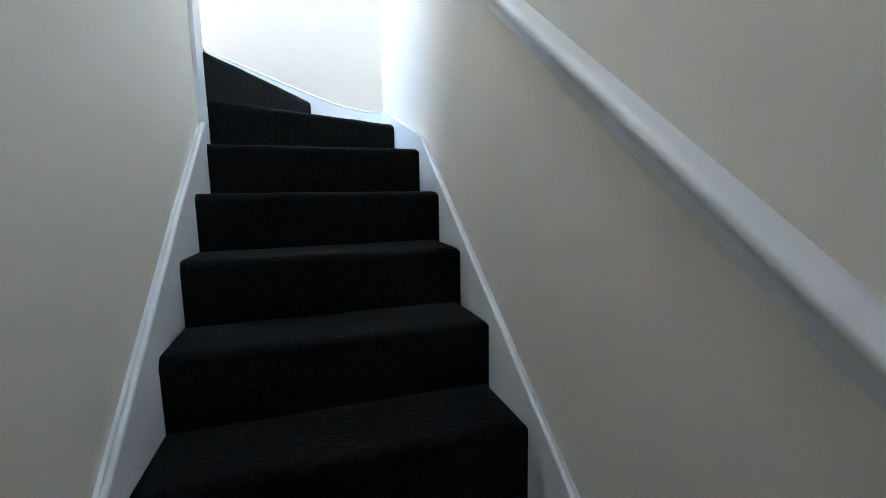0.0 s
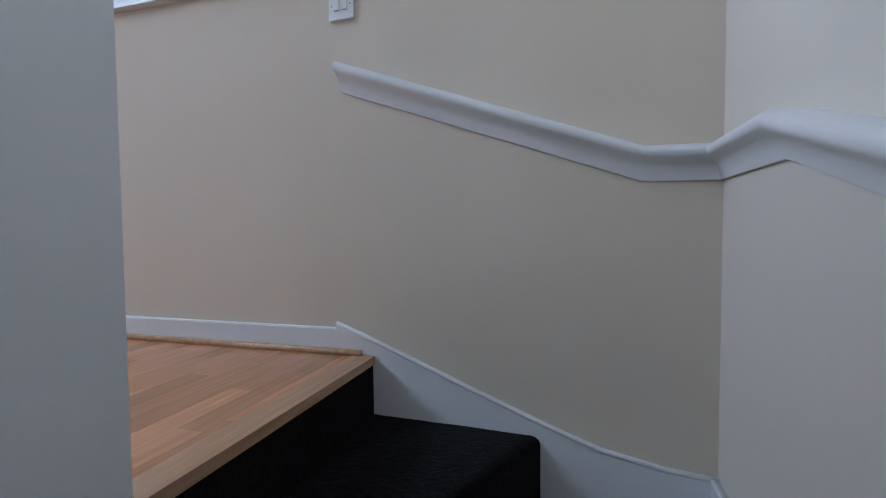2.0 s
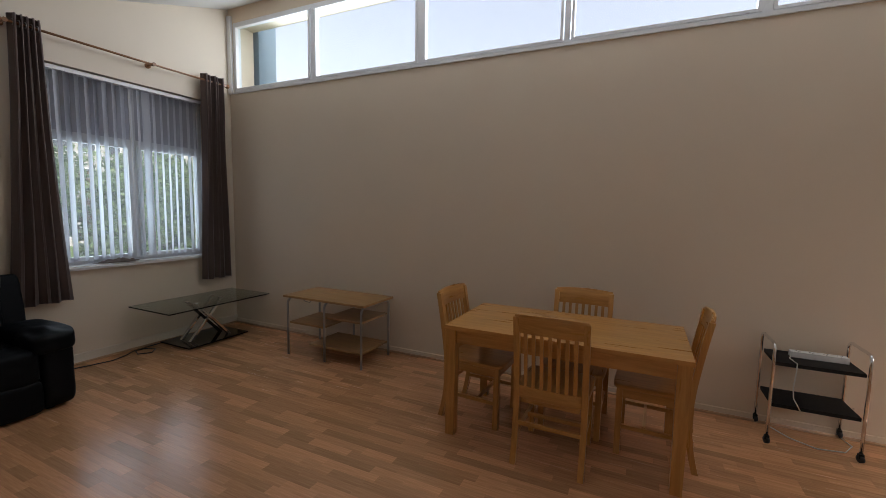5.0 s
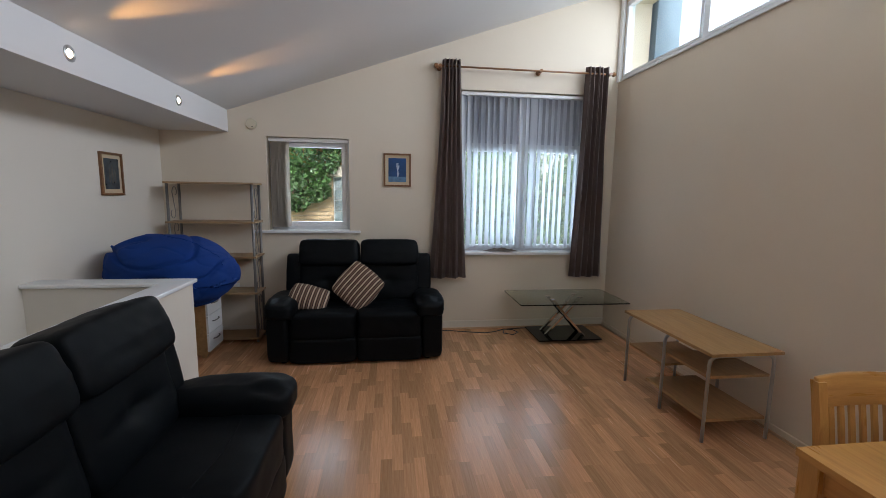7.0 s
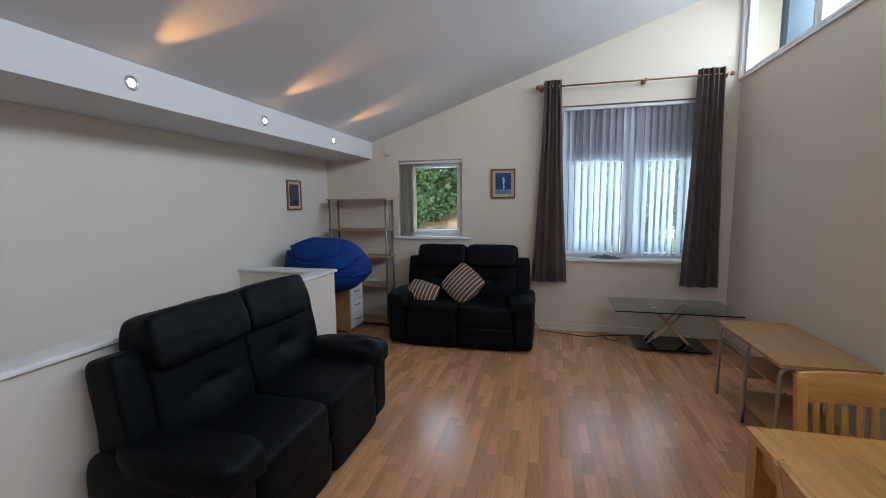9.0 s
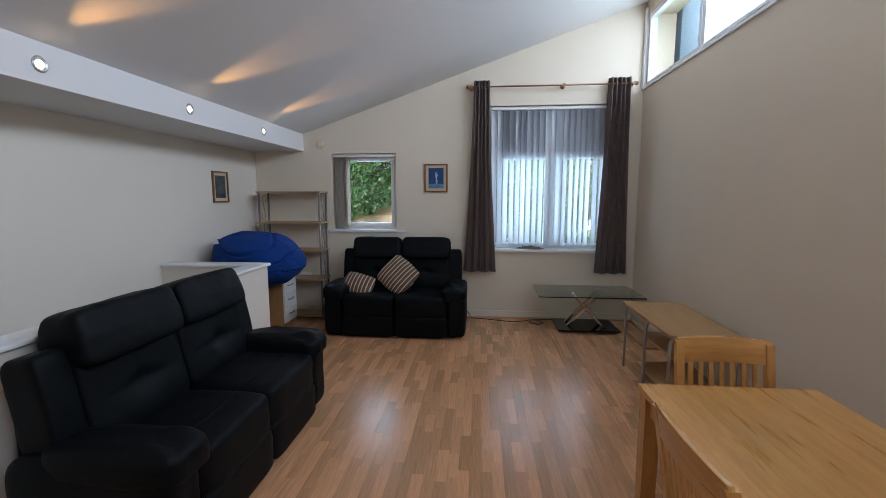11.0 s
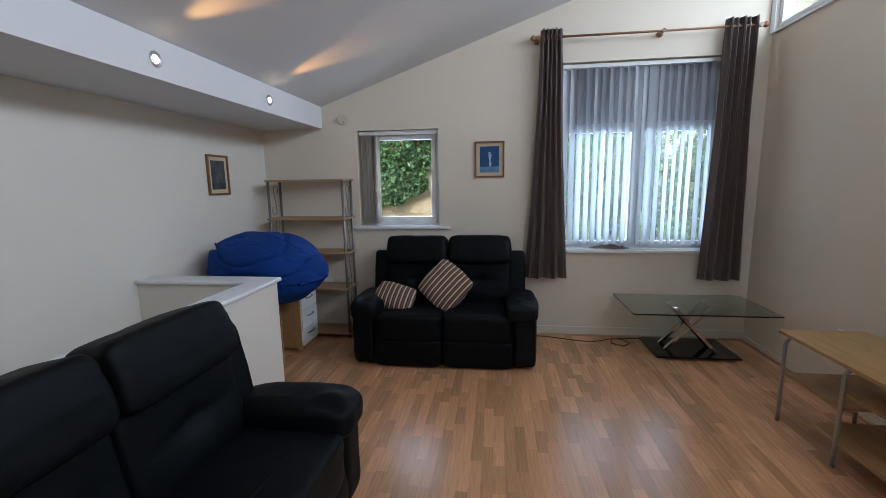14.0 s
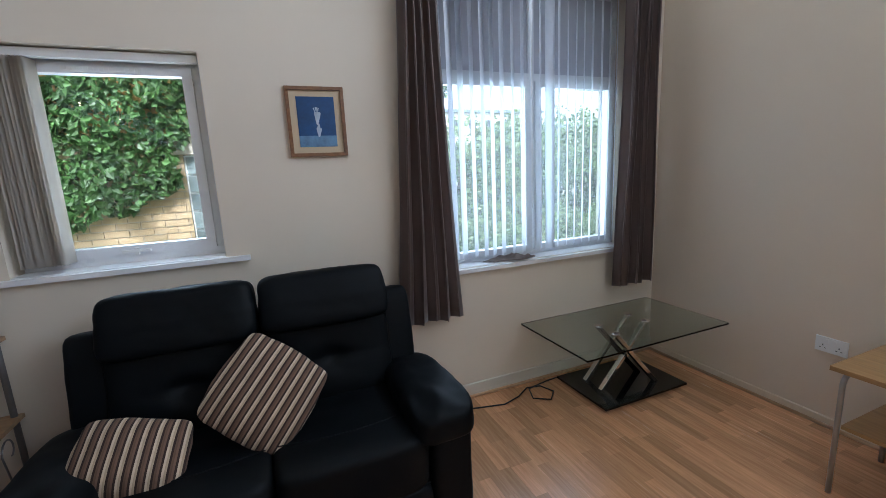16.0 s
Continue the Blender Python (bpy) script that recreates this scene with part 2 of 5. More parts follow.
def striped(name, colors, width, axis=0, rough=0.9, bump=0.5):
    """Knitted cloth in stripes across one axis."""
    m = material(name, colors[0], rough, vary=0.18, scale=30, fine=300, bump=bump, depth=0.003, sheen=0.04)
    nt = m.node_tree
    hsv = next(n for n in nt.nodes if n.type == "HUE_SAT")
    tc = next(n for n in nt.nodes if n.type == "TEX_COORD")
    sep = nt.nodes.new("ShaderNodeSeparateXYZ")
    nt.links.new(tc.outputs["Object"], sep.inputs[0])
    mul = nt.nodes.new("ShaderNodeMath")
    mul.operation = "MULTIPLY"
    mul.inputs[1].default_value = 1 / (width * len(colors))
    nt.links.new(sep.outputs[axis], mul.inputs[0])
    fr = nt.nodes.new("ShaderNodeMath")
    fr.operation = "FRACT"
    nt.links.new(mul.outputs[0], fr.inputs[0])
    r = nt.nodes.new("ShaderNodeValToRGB")
    r.color_ramp.interpolation = "CONSTANT"
    e = r.color_ramp.elements
    e[0].position, e[0].color = 0, (*colors[0], 1)
    e[1].position, e[1].color = 1 / len(colors), (*colors[1], 1)
    for i, c in enumerate(colors[2:], 2):
        n = e.new(i / len(colors))
        n.color = (*c, 1)
    nt.links.new(fr.outputs[0], r.inputs[0])
    nt.links.new(r.outputs[0], hsv.inputs["Color"])
    return m


M_WALL = material("cream_emulsion", (0.72, 0.63, 0.51), 0.85, vary=0.03, scale=1.2, fine=260, bump=0.12, depth=0.0012, dirt=0.10, dirt_color=(0.55, 0.48, 0.38))


def specked(m, scale=1.7, size=0.011, color=(0.16, 0.13, 0.10)):
    """Small chips and marks sprinkled over a painted surface."""
    nt = m.node_tree
    bsdf = next(n for n in nt.nodes if n.type == "BSDF_PRINCIPLED")
    was = bsdf.inputs["Base Color"].links[0].from_socket
    tc = next(n for n in nt.nodes if n.type == "TEX_COORD")
    warp = node(nt, "ShaderNodeTexNoise", Scale=60.0, Detail=2.0)
    nt.links.new(tc.outputs["Object"], warp.inputs["Vector"])
    add = nt.nodes.new("ShaderNodeMix")
    add.data_type = "VECTOR"
    add.inputs[0].default_value = 0.012
    nt.links.new(tc.outputs["Object"], add.inputs[4])
    nt.links.new(warp.outputs["Color"], add.inputs[5])
    vo = node(nt, "ShaderNodeTexVoronoi", Scale=scale)
    nt.links.new(add.outputs[1], vo.inputs["Vector"])
    mr = nt.nodes.new("ShaderNodeMapRange")
    mr.inputs[1].default_value, mr.inputs[2].default_value = size, size * 0.6
    nt.links.new(vo.outputs["Distance"], mr.inputs[0])
    mx = nt.nodes.new("ShaderNodeMix")
    mx.data_type = "RGBA"
    mx.inputs[7].default_value = (*color, 1)
    nt.links.new(mr.outputs[0], mx.inputs[0])
    nt.links.new(was, mx.inputs[6])
    nt.links.new(mx.outputs[2], bsdf.inputs["Base Color"])


specked(M_WALL)
# cream paint made paler and cooler, with the clerestory's bluish daylight in its colour
M_WALL_W = material("cream_emulsion_daylight_tint", (0.735, 0.672, 0.580), 0.85, vary=0.03, scale=1.2, fine=260, bump=0.12, depth=0.0012, dirt=0.10, dirt_color=(0.58, 0.54, 0.47))
specked(M_WALL_W)
# cream paint with the warm light bounced off the floor put into its colour
M_WALL_E = material("cream_emulsion_bounce_tint", (0.72, 0.597, 0.462), 0.85, vary=0.03, scale=1.2, fine=260, bump=0.12, depth=0.0012, dirt=0.10, dirt_color=(0.55, 0.46, 0.36))
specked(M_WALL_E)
M_CEIL = material("white_ceiling_paint", (0.70, 0.69, 0.68), 0.9, vary=0.02, scale=1.0, fine=200, bump=0.1, depth=0.001)
M_GLOSS = material("white_gloss_paint", (0.80, 0.80, 0.80), 0.32, vary=0.03, scale=3, fine=60, bump=0.06, depth=0.001, dirt=0.12, dirt_color=(0.5, 0.47, 0.42))
M_SKIRT = material("cream_gloss_paint", (0.70, 0.635, 0.54), 0.4, vary=0.03, scale=3, fine=60, bump=0.06, depth=0.001, dirt=0.15, dirt_color=(0.45, 0.4, 0.33))
M_UPVC = material("white_upvc", (0.78, 0.79, 0.80), 0.3, vary=0.02, scale=4, fine=80, bump=0.02)
M_STRIP = wood("beech_laminate_strip", (0.61, 0.318, 0.162), (0.48, 0.234, 0.112), 0.24, grain=(45.0, 2.2, 45.0), per_piece=0.23, bump=0.02)
M_SLAB = material("floor_underlay", (0.14, 0.08, 0.045), 0.6)
M_NOSING = wood("beech_nosing", (0.56, 0.35, 0.2), (0.42, 0.24, 0.13), 0.35, grain=(45.0, 2.2, 45.0))
M_CARPET = material("charcoal_carpet", (0.0042, 0.0040, 0.0038), 1.0, vary=1.5, scale=60, fine=260, bump=0.9, depth=0.004, sheen=0.04, specular=0.1)
M_LEATHER = material("black_leather", (0.0024, 0.0037, 0.0047), 0.54, specular=0.13, vary=0.2, scale=5, fine=190, bump=0.35, depth=0.0015, rough_vary=0.08)
M_BEECH = wood("lacquered_beech", (0.60, 0.302, 0.088), (0.49, 0.224, 0.058), 0.30, grain=(2.0, 24.0, 24.0), coat=0.15)
M_BEECH_Z = wood("lacquered_beech_upright", (0.60, 0.302, 0.088), (0.49, 0.224, 0.058), 0.30, grain=(24.0, 24.0, 2.0), coat=0.15)
M_BEECH_Y = wood("lacquered_beech_cross", (0.60, 0.302, 0.088), (0.49, 0.224, 0.058), 0.30, grain=(24.0, 2.0, 24.0), coat=0.15, per_piece=0.07)
M_BOARD = wood("beech_veneer_board", (0.46, 0.262, 0.110), (0.37, 0.200, 0.078), 0.42, grain=(30.0, 2.0, 30.0))
M_SHELF = wood("dull_beech_shelf", (0.42, 0.270, 0.145), (0.34, 0.210, 0.105), 0.5, grain=(2.0, 30.0, 30.0))
M_STEEL = material("silver_painted_steel", (0.42, 0.42, 0.42), 0.35, metal=0.85, vary=0.08, scale=20, fine=150, bump=0.03)
M_CHROME = material("chrome", (0.80, 0.80, 0.80), 0.09, metal=1.0, vary=0.02, bump=0.0, rough_vary=0.03)
M_IRON = material("grey_wrought_iron", (0.24, 0.23, 0.22), 0.5, metal=0.7, vary=0.15, scale=25, fine=120, bump=0.15)
M_GLASS = glass("table_glass", (0.74, 0.85, 0.81))
M_PANE = pane_glass("window_glass", (0.90, 0.97, 0.98))
# large window's glass, with the view's haze mixed into it
M_PANE_HAZY = pane_glass("hazy_window_glass", (0.86, 0.94, 0.96), 0.035)
M_BLACKGLASS = material("black_glass", (0.004, 0.004, 0.005), 0.06, vary=0.05, bump=0.0, rough_vary=0.02)
M_BLACK = material("black_plastic", (0.010, 0.010, 0.010), 0.65, specular=0.2, vary=0.1, bump=0.05)
M_RUBBER = material("black_rubber", (0.015, 0.015, 0.015), 0.7)
M_CURTAIN = material("taupe_curtain_cloth", (0.185, 0.128, 0.110), 0.40, vary=0.12, scale=4, fine=380, bump=0.25, depth=0.001, sheen=0.4, stretch=(1, 1, 0.15))
M_POLE = wood("varnished_pole", (0.32, 0.15, 0.06), (0.2, 0.085, 0.035), 0.3, grain=(2.0, 60.0, 60.0))
M_BLUE = material("blue_canvas", (0.001, 0.036, 0.20), 0.8, vary=0.18, scale=4, fine=300, bump=0.3, depth=0.0015, specular=0.25)
M_CUSHION = striped("brown_striped_knit", [(0.035, 0.017, 0.012), (0.13, 0.070, 0.044), (0.17, 0.096, 0.062), (0.035, 0.017, 0.012), (0.60, 0.48, 0.35), (0.45, 0.34, 0.23)], 0.0072, 0)
M_PLASTIC = material("white_plastic", (0.78, 0.78, 0.76), 0.35, vary=0.02, bump=0.02)
M_CREAMPL = material("cream_plastic", (0.62, 0.56, 0.42), 0.4, vary=0.04, bump=0.02)
M_RADIATOR = material("radiator_enamel", (0.75, 0.74, 0.70), 0.35, vary=0.03, bump=0.03)
M_FRAME = wood("brown_picture_frame", (0.25, 0.115, 0.045), (0.15, 0.06, 0.025), 0.35, grain=(40.0, 40.0, 40.0))
M_MOUNT = material("cream_picture_mount", (0.58, 0.46, 0.31), 0.8, vary=0.04, bump=0.05)
M_PICBLUE = material("blue_print", (0.004, 0.055, 0.165), 0.5, vary=0.5, scale=9, fine=60, bump=0.0)
M_PICDARK = material("dark_print", (0.045, 0.06, 0.07), 0.3, vary=0.8, scale=14, fine=60, bump=0.0)
M_PICPALE = material("pale_print_shape", (0.42, 0.5, 0.6), 0.4, vary=0.3, scale=30, fine=90, bump=0.0)
M_PICFIGURE = material("grey_brown_print_shape", (0.10, 0.095, 0.085), 0.5, vary=0.6, scale=25, fine=90, bump=0.0)
M_PICSAND = material("blue_grey_print_ground", (0.10, 0.22, 0.36), 0.4, vary=0.4, scale=20, fine=90, bump=0.0)
M_CLOTH = material("taupe_cloth", (0.25, 0.195, 0.17), 0.8, vary=0.15, scale=20, fine=300, bump=0.3)
M_CABLE = material("black_cable", (0.008, 0.008, 0.008), 0.5)
M_WCABLE = material("white_cable", (0.65, 0.64, 0.6), 0.5)
M_BRICK = material("buff_brick", (0.42, 0.31, 0.19), 0.9, vary=0.2, scale=10, fine=90, bump=0.5, depth=0.004, per_piece=0.22)
M_MORTAR = material("mortar", (0.42, 0.38, 0.32), 0.95, vary=0.15, scale=20, fine=150, bump=0.4)
M_RENDER = material("orange_painted_panel", (0.62, 0.33, 0.12), 0.8, vary=0.08)
M_SLATE = material("blue_grey_slate", (0.11, 0.14, 0.18), 0.6, vary=0.15, scale=5, fine=60, bump=0.2, per_piece=0.15)
M_ASPHALT = material("tarmac", (0.05, 0.05, 0.05), 0.9, vary=0.2, bump=0.5)
M_GRASS = material("grass", (0.07, 0.11, 0.03), 0.95, vary=0.3, bump=0.8, depth=0.02)
M_BARK = material("bark", (0.12, 0.09, 0.06), 0.95, vary=0.3, scale=8, fine=60, bump=0.8, depth=0.01)
M_FAR = material("pale_far_render", (0.40, 0.38, 0.35), 0.9, vary=0.1, bump=0.1)
M_DARKPANE = material("dark_window", (0.05, 0.06, 0.07), 0.1, vary=0.1, bump=0.0)


# ---- large structure ----
def wall_with_holes(bm, axis, lo, hi, u0, u1, z0, z1, holes):
    """A wall slab between lo and hi across its axis, from u0 to u1 along it, with openings (ua, ub, za, zb)."""
    us = sorted({u0, u1, *(h[0] for h in holes), *(h[1] for h in holes)})
    zs = sorted({z0, z1, *(h[2] for h in holes), *(h[3] for h in holes)})
    for i in range(len(us) - 1):
        for k in range(len(zs) - 1):
            uc, zc = (us[i] + us[i + 1]) / 2, (zs[k] + zs[k + 1]) / 2
            if any(a < uc < b and c < zc < d for a, b, c, d in holes):
                continue
            if axis == "y":
                box(bm, us[i], lo, zs[k], us[i + 1], hi, zs[k + 1])
            else:
                box(bm, lo, us[i], zs[k], hi, us[i + 1], zs[k + 1])
    bmesh.ops.remove_doubles(bm, verts=bm.verts[:], dist=1e-5)
    inner = [f for f in bm.faces if not all(e.is_manifold for e in f.edges)]
    seen = {}
    for f in bm.faces:
        seen.setdefault(tuple(sorted(v.index for v in f.verts)), []).append(f)
    return bm


SW = (1.045, 1.903, 1.150, 2.147)      # small window
BW = (3.12, 4.62, 0.905, 2.71)       # large window
KW = (3.09, 4.78, 1.02, 2.11)       # kitchen window
TOP = 4.15
LOW = -2.62

bm = bmesh.new()
wall_with_holes(bm, "y", 0.0, 0.30, -0.3, XE + 0.3, LOW, TOP, [SW, BW])
structure("wall_north", bm, M_WALL, "cream painted plaster window wall with two openings", "wall")
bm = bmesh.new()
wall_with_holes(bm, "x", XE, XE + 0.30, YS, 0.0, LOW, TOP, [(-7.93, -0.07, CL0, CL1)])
structure("wall_east", bm, M_WALL_E, "tall cream plaster wall below a strip of high windows, warm bounce light put into its colour", "wall")
bm = bmesh.new()
wall_with_holes(bm, "y", YS - 0.30, YS, -0.3, XE + 0.3, LOW, TOP, [KW])
structure("wall_south", bm, M_WALL, "cream plaster end wall with a kitchen window", "wall")
bm = bmesh.new()
box(bm, -0.3, YS, LOW, 0.0, 0.0, TOP)
structure("wall_west", bm, M_WALL_W, "long plain cream plaster wall beside the stairs, cool daylight put into its colour", "wall")

# ceiling and boxed beam
bm = bmesh.new()
x0, x1 = 0.60, XE + 0.32
z0, z1 = ZB1 + SLOPE * (x0 - BEAM), ZB1 + SLOPE * (x1 - BEAM)
extrude_profile(bm, [(x0, z0), (x1, z1), (x1, z1 + 0.2), (x0, z0 + 0.2)], "y", YS - 0.3, 0.30)
structure("ceiling", bm, M_CEIL, "white sloping plaster ceiling", "ceiling")
bm = bmesh.new()
box(bm, -0.02, YS, ZSOF, BEAM, 0.0, ZB1 + 0.16)
bevelled(bm, 0.004, 2)
structure("trim_boxed_beam", bm, M_CEIL, "white boxed beam with a low soffit under the sloping ceiling", "beam")

# half walls round the stairwell, with caps
YE = -5.30                  # face of the half wall at the stairs' end
HW0, HW1, HWY0, HWY1, HWZ = 0.85, 0.975, -4.325, -1.655, 0.935
bm = bmesh.new()
box(bm, HW0, HWY0, LOW, HW1, HWY1, HWZ)
structure("wall_stair_side", bm, M_WALL_W, "cream half wall along the stairwell, daylight put into its colour", "half wall")
bm = bmesh.new()
box(bm, 0.0, HWY1 - 0.125, -0.25, HW0, HWY1, HWZ)
structure("wall_stair_head", bm, M_WALL_W, "cream half wall across the stairwell's head, daylight put into its colour", "half wall")
bm = bmesh.new()
prism(bm, [(0.0, HWY1 - 0.150), (HW0 - 0.02, HWY1 - 0.150), (HW0 - 0.02, HWY0 + 0.001), (0.957, HWY0 + 0.001), (0.957, HWY0 - 0.03), (HW1 + 0.025, HWY0 - 0.03), (HW1 + 0.025, HWY1 + 0.025), (0.0, HWY1 + 0.025)][::1], HWZ, HWZ + 0.027)
bmesh.ops.recalc_face_normals(bm, faces=bm.faces[:])
bevelled(bm, 0.007, 3)
structure("trim_half_wall_cap", bm, M_GLOSS, "white gloss timber cap on the stairwell half wall", "wall cap", auto=40, smooth=True)
bm = bmesh.new()
prism(bm, [(0.0, -5.45), (1.08, -5.45), (2.492, -5.385), (2.492, -5.235), (1.08, YE), (0.0, YE)], LOW, 1.216)
structure("wall_stair_end", bm, M_WALL, "cream half wall between stairs and kitchen", "half wall")
bm = bmesh.new()
prism(bm, [(0.0, -5.48), (1.08, -5.48), (2.522, -5.415), (2.522, -5.205), (1.08, YE + 0.03), (0.0, YE + 0.03)], 1.216, 1.247)
bevelled(bm, 0.008, 3)
structure("trim_end_wall_cap", bm, M_GLOSS, "white gloss timber cap on the half wall by the stairs", "wall cap", auto=40, smooth=True)
# lower part of the stairwell
bm = bmesh.new()
box(bm, 0.0, -1.35, LOW, HW0, -1.20, -0.25)
structure("wall_stairwell_foot", bm, M_WALL, "plain cream wall at the foot of the stairs", "wall")
bm = bmesh.new()
prism(bm, [(HW0, YE), (HW1, YE), (HW1, HWY0), (HW0, HWY0)], LOW, -0.21)
structure("wall_stairwell_low", bm, M_WALL, "plain cream wall under the landing's edge", "wall")
bm = bmesh.new()
box(bm, 0.0, -2.3, LOW, HW0, -1.35, -2.379)
structure("floor_lower_hall", bm, M_CARPET, "dark carpet at the foot of the stairs", "floor")

# floor slab with the stair opening
EDGE = 0.968
bm = bmesh.new()
box(bm, EDGE, YE, -0.25, XE, HWY1, -0.008)
box(bm, 0.0, HWY1, -0.25, XE, 0.0, -0.008)
box(bm, 0.0, YS, -0.25, XE, YE - 0.01, -0.008)
floor = structure("floor", bm, M_SLAB, "beech-effect three-strip laminate floor", "floor")

# ---- stairs: carpeted steps with a winding top ----
RISE = 0.183
NEW = (0.835, -4.435)
bm = bmesh.new()
steps = []
lip = 0.026
plans = [
    [(EDGE + 0.005, YE), (EDGE + 0.005, -4.46), NEW, (0.428, YE)],
    [NEW, (0.02, -4.868), (0.02, YE), (0.428, YE)],
    [(0.85, -4.313), (0.02, -4.343), (0.02, -4.868), NEW],
]
for k in range(4, 13):
    y = -4.098 + (k - 4) * 0.227
    back = -4.33 if k == 4 else y - 0.227
    plans.append([(HW0, y), (0.02, y), (0.02, back), (HW0, back)])
stairs = thing("staircase", "narrow winding staircase with charcoal carpet and white strings", "staircase", kind="structure")
for k, plan in enumerate(plans, 1):
    z = -RISE * k
    bm = bmesh.new()
    c = Vector((sum(p[0] for p in plan) / len(plan), sum(p[1] for p in plan) / len(plan)))
    area = sum(a[0] * b[1] - b[0] * a[1] for a, b in zip(plan, plan[1:] + plan[:1]))
    pl = plan if area > 0 else plan[::-1]
    if k >= 4:
        pl = [(px, py + (lip if abs(py - max(q[1] for q in pl)) < 1e-6 else -0.002)) for px, py in pl]
    top = prism(bm, pl, z - RISE - 0.03, z)
    edges = [e for e in bm.edges if e.verts[0].co.z > z - 1e-4 and e.verts[1].co.z > z - 1e-4]
    bmesh.ops.bevel(bm, geom=edges, offset=0.026, segments=5, profile=0.5, affect="EDGES", clamp_overlap=True)
    cuts = [e for e in bm.edges if e.calc_length() > 0.3]
    bmesh.ops.subdivide_edges(bm, edges=cuts, cuts=14, use_grid_fill=True)
    for v in bm.verts:
        w = noise.noise(v.co * 9.0) + 0.5 * noise.noise(v.co * 30.0)
        v.co += Vector((0, 0.004 * w, 0.003 * w))
    part("step", bm, M_CARPET, stairs, "charcoal carpeted step with a rounded nosing" if k < 2 else "", smooth=True, auto=50)


def string_board(name, x0, x1, pts, drop):
    """A sloping string board on a side wall: pts of (y, z) along its top."""
    bm = bmesh.new()
    prof = pts + [(y, z - d) for (y, z), d in zip(pts[::-1], drop[::-1])]
    extrude_profile(bm, prof, "x", x0, x1)
    part(name, bm, M_GLOSS, stairs, "white gloss string board")


WS = [(YE + 0.002, -0.239), (-5.17, -0.245), (-4.32, -0.508), (-3.25, -1.325), (-2.2, -2.13)]
string_board("string", 0.001, 0.022, WS, [0.40, 0.45, 0.45, 0.45, 0.3])
string_board("string", HW0 - 0.024, HW0, [(-4.32, -0.48), (-3.91, -0.785), (-2.2, -2.12)], [0.4, 0.45, 0.3])
bm = bmesh.new()
SS = [(1.084, 0.097), (0.95, 0.048), (0.66, -0.065), (0.44, -0.148), (0.28, -0.203), (0.13, -0.231), (0.003, -0.239)]
extrude_profile(bm, SS + [(x, z - 0.34) for x, z in SS[::-1]], "y", YE + 0.002, YE + 0.022)
part("string", bm, M_GLOSS, stairs, "white gloss string board")
# bead along the strings
for pts in ([(0.017, y, z + 0.002) for y, z in WS], [(HW0 - 0.017, -4.32, -0.478), (HW0 - 0.017, -3.91, -0.783), (HW0 - 0.017, -2.2, -2.118)], [(x, YE + 0.017, z + 0.002) for x, z in SS]):
    bm = bmesh.new()
    sweep(bm, pts, 0.008, 8)
    part("string_bead", bm, M_GLOSS, stairs, smooth=True)
# wooden nosing at the head of the stairs
bm = bmesh.new()
box(bm, EDGE - 0.022, YE + 0.025, -0.022, EDGE + 0.05, -4.447, 0.004)
bevelled(bm, 0.009, 3)
part("stair_nosing", bm, M_NOSING, stairs, "beech nosing at the top step", smooth=True, auto=40)
bm = bmesh.new()
box(bm, EDGE - 0.016, YE + 0.025, -0.21, EDGE + 0.01, -4.447, -0.02)
part("top_riser", bm, M_CARPET, stairs)

# newel post at the half wall's end
newel = thing("newel_post", "square white gloss newel post with a flat moulded cap", "newel post", kind="structure")
bm = bmesh.new()
box(bm, 0.836, -4.445, -0.75, 0.955, HWY0 - 0.001, 1.09)
bevelled(bm, 0.004, 2)
part("post", bm, M_GLOSS, newel)
bm = bmesh.new()
box(bm, 0.818, -4.463, 1.0902, 0.973, -4.308, 1.110)
box(bm, 0.828, -4.453, 1.1102, 0.963, -4.318, 1.126)
bevelled(bm, 0.006, 3)
part("cap", bm, M_GLOSS, newel, smooth=True, auto=40)
bm = bmesh.new()
box(bm, 0.956, HWY0 - 0.02, 0.0, HW1 + 0.004, HWY0 - 0.0005, HWZ - 0.0005)
bevelled(bm, 0.004, 2)
part("end_lining", bm, M_GLOSS, newel)

# moulded handrail on the walls
RAIL = [(0.0, -0.036), (0.008, -0.036), (0.012, -0.022), (0.018, -0.006), (0.030, 0.008), (0.046, 0.018), (0.052, 0.030), (0.048, 0.042), (0.034, 0.050), (0.0, 0.051)]


def rail_run(bm, points, out):
    """The rail's profile along points on a wall; out: the way off the wall at each point."""
    rings = []
    for p, o in zip(points, out):
        rings.append([bm.verts.new(Vector(p) + Vector(o) * u + Vector((0, 0, w))) for u, w in RAIL])
    n = len(RAIL)
    for a, b in zip(rings, rings[1:]):
        for k in range(n):
            bm.faces.new((a[k], a[(k + 1) % n], b[(k + 1) % n], b[k]))
    bm.faces.new(rings[0])
    bm.faces.new(rings[-1][::-1])
    bmesh.ops.recalc_face_normals(bm, faces=bm.faces[:])


bm = bmesh.new()
rail_run(bm, [(1.062, YE, 0.875), (0.183, YE, 0.553), (0.0, YE, 0.550), (0.0, -4.96, 0.546), (0.0, -4.39, 0.352), (0.0, -3.46, -0.375), (0.0, -2.0, -1.53)],
         [(0, 1, 0), (0, 1, 0), (1, 1, 0), (1, 0, 0), (1, 0, 0), (1, 0, 0), (1, 0, 0)])
ob = new("handrail", mesh_of("handrail", bm, M_GLOSS, True, 60))
tagged(ob, "white painted moulded timber handrail fixed along the stair walls", "handrail", "", "structure")

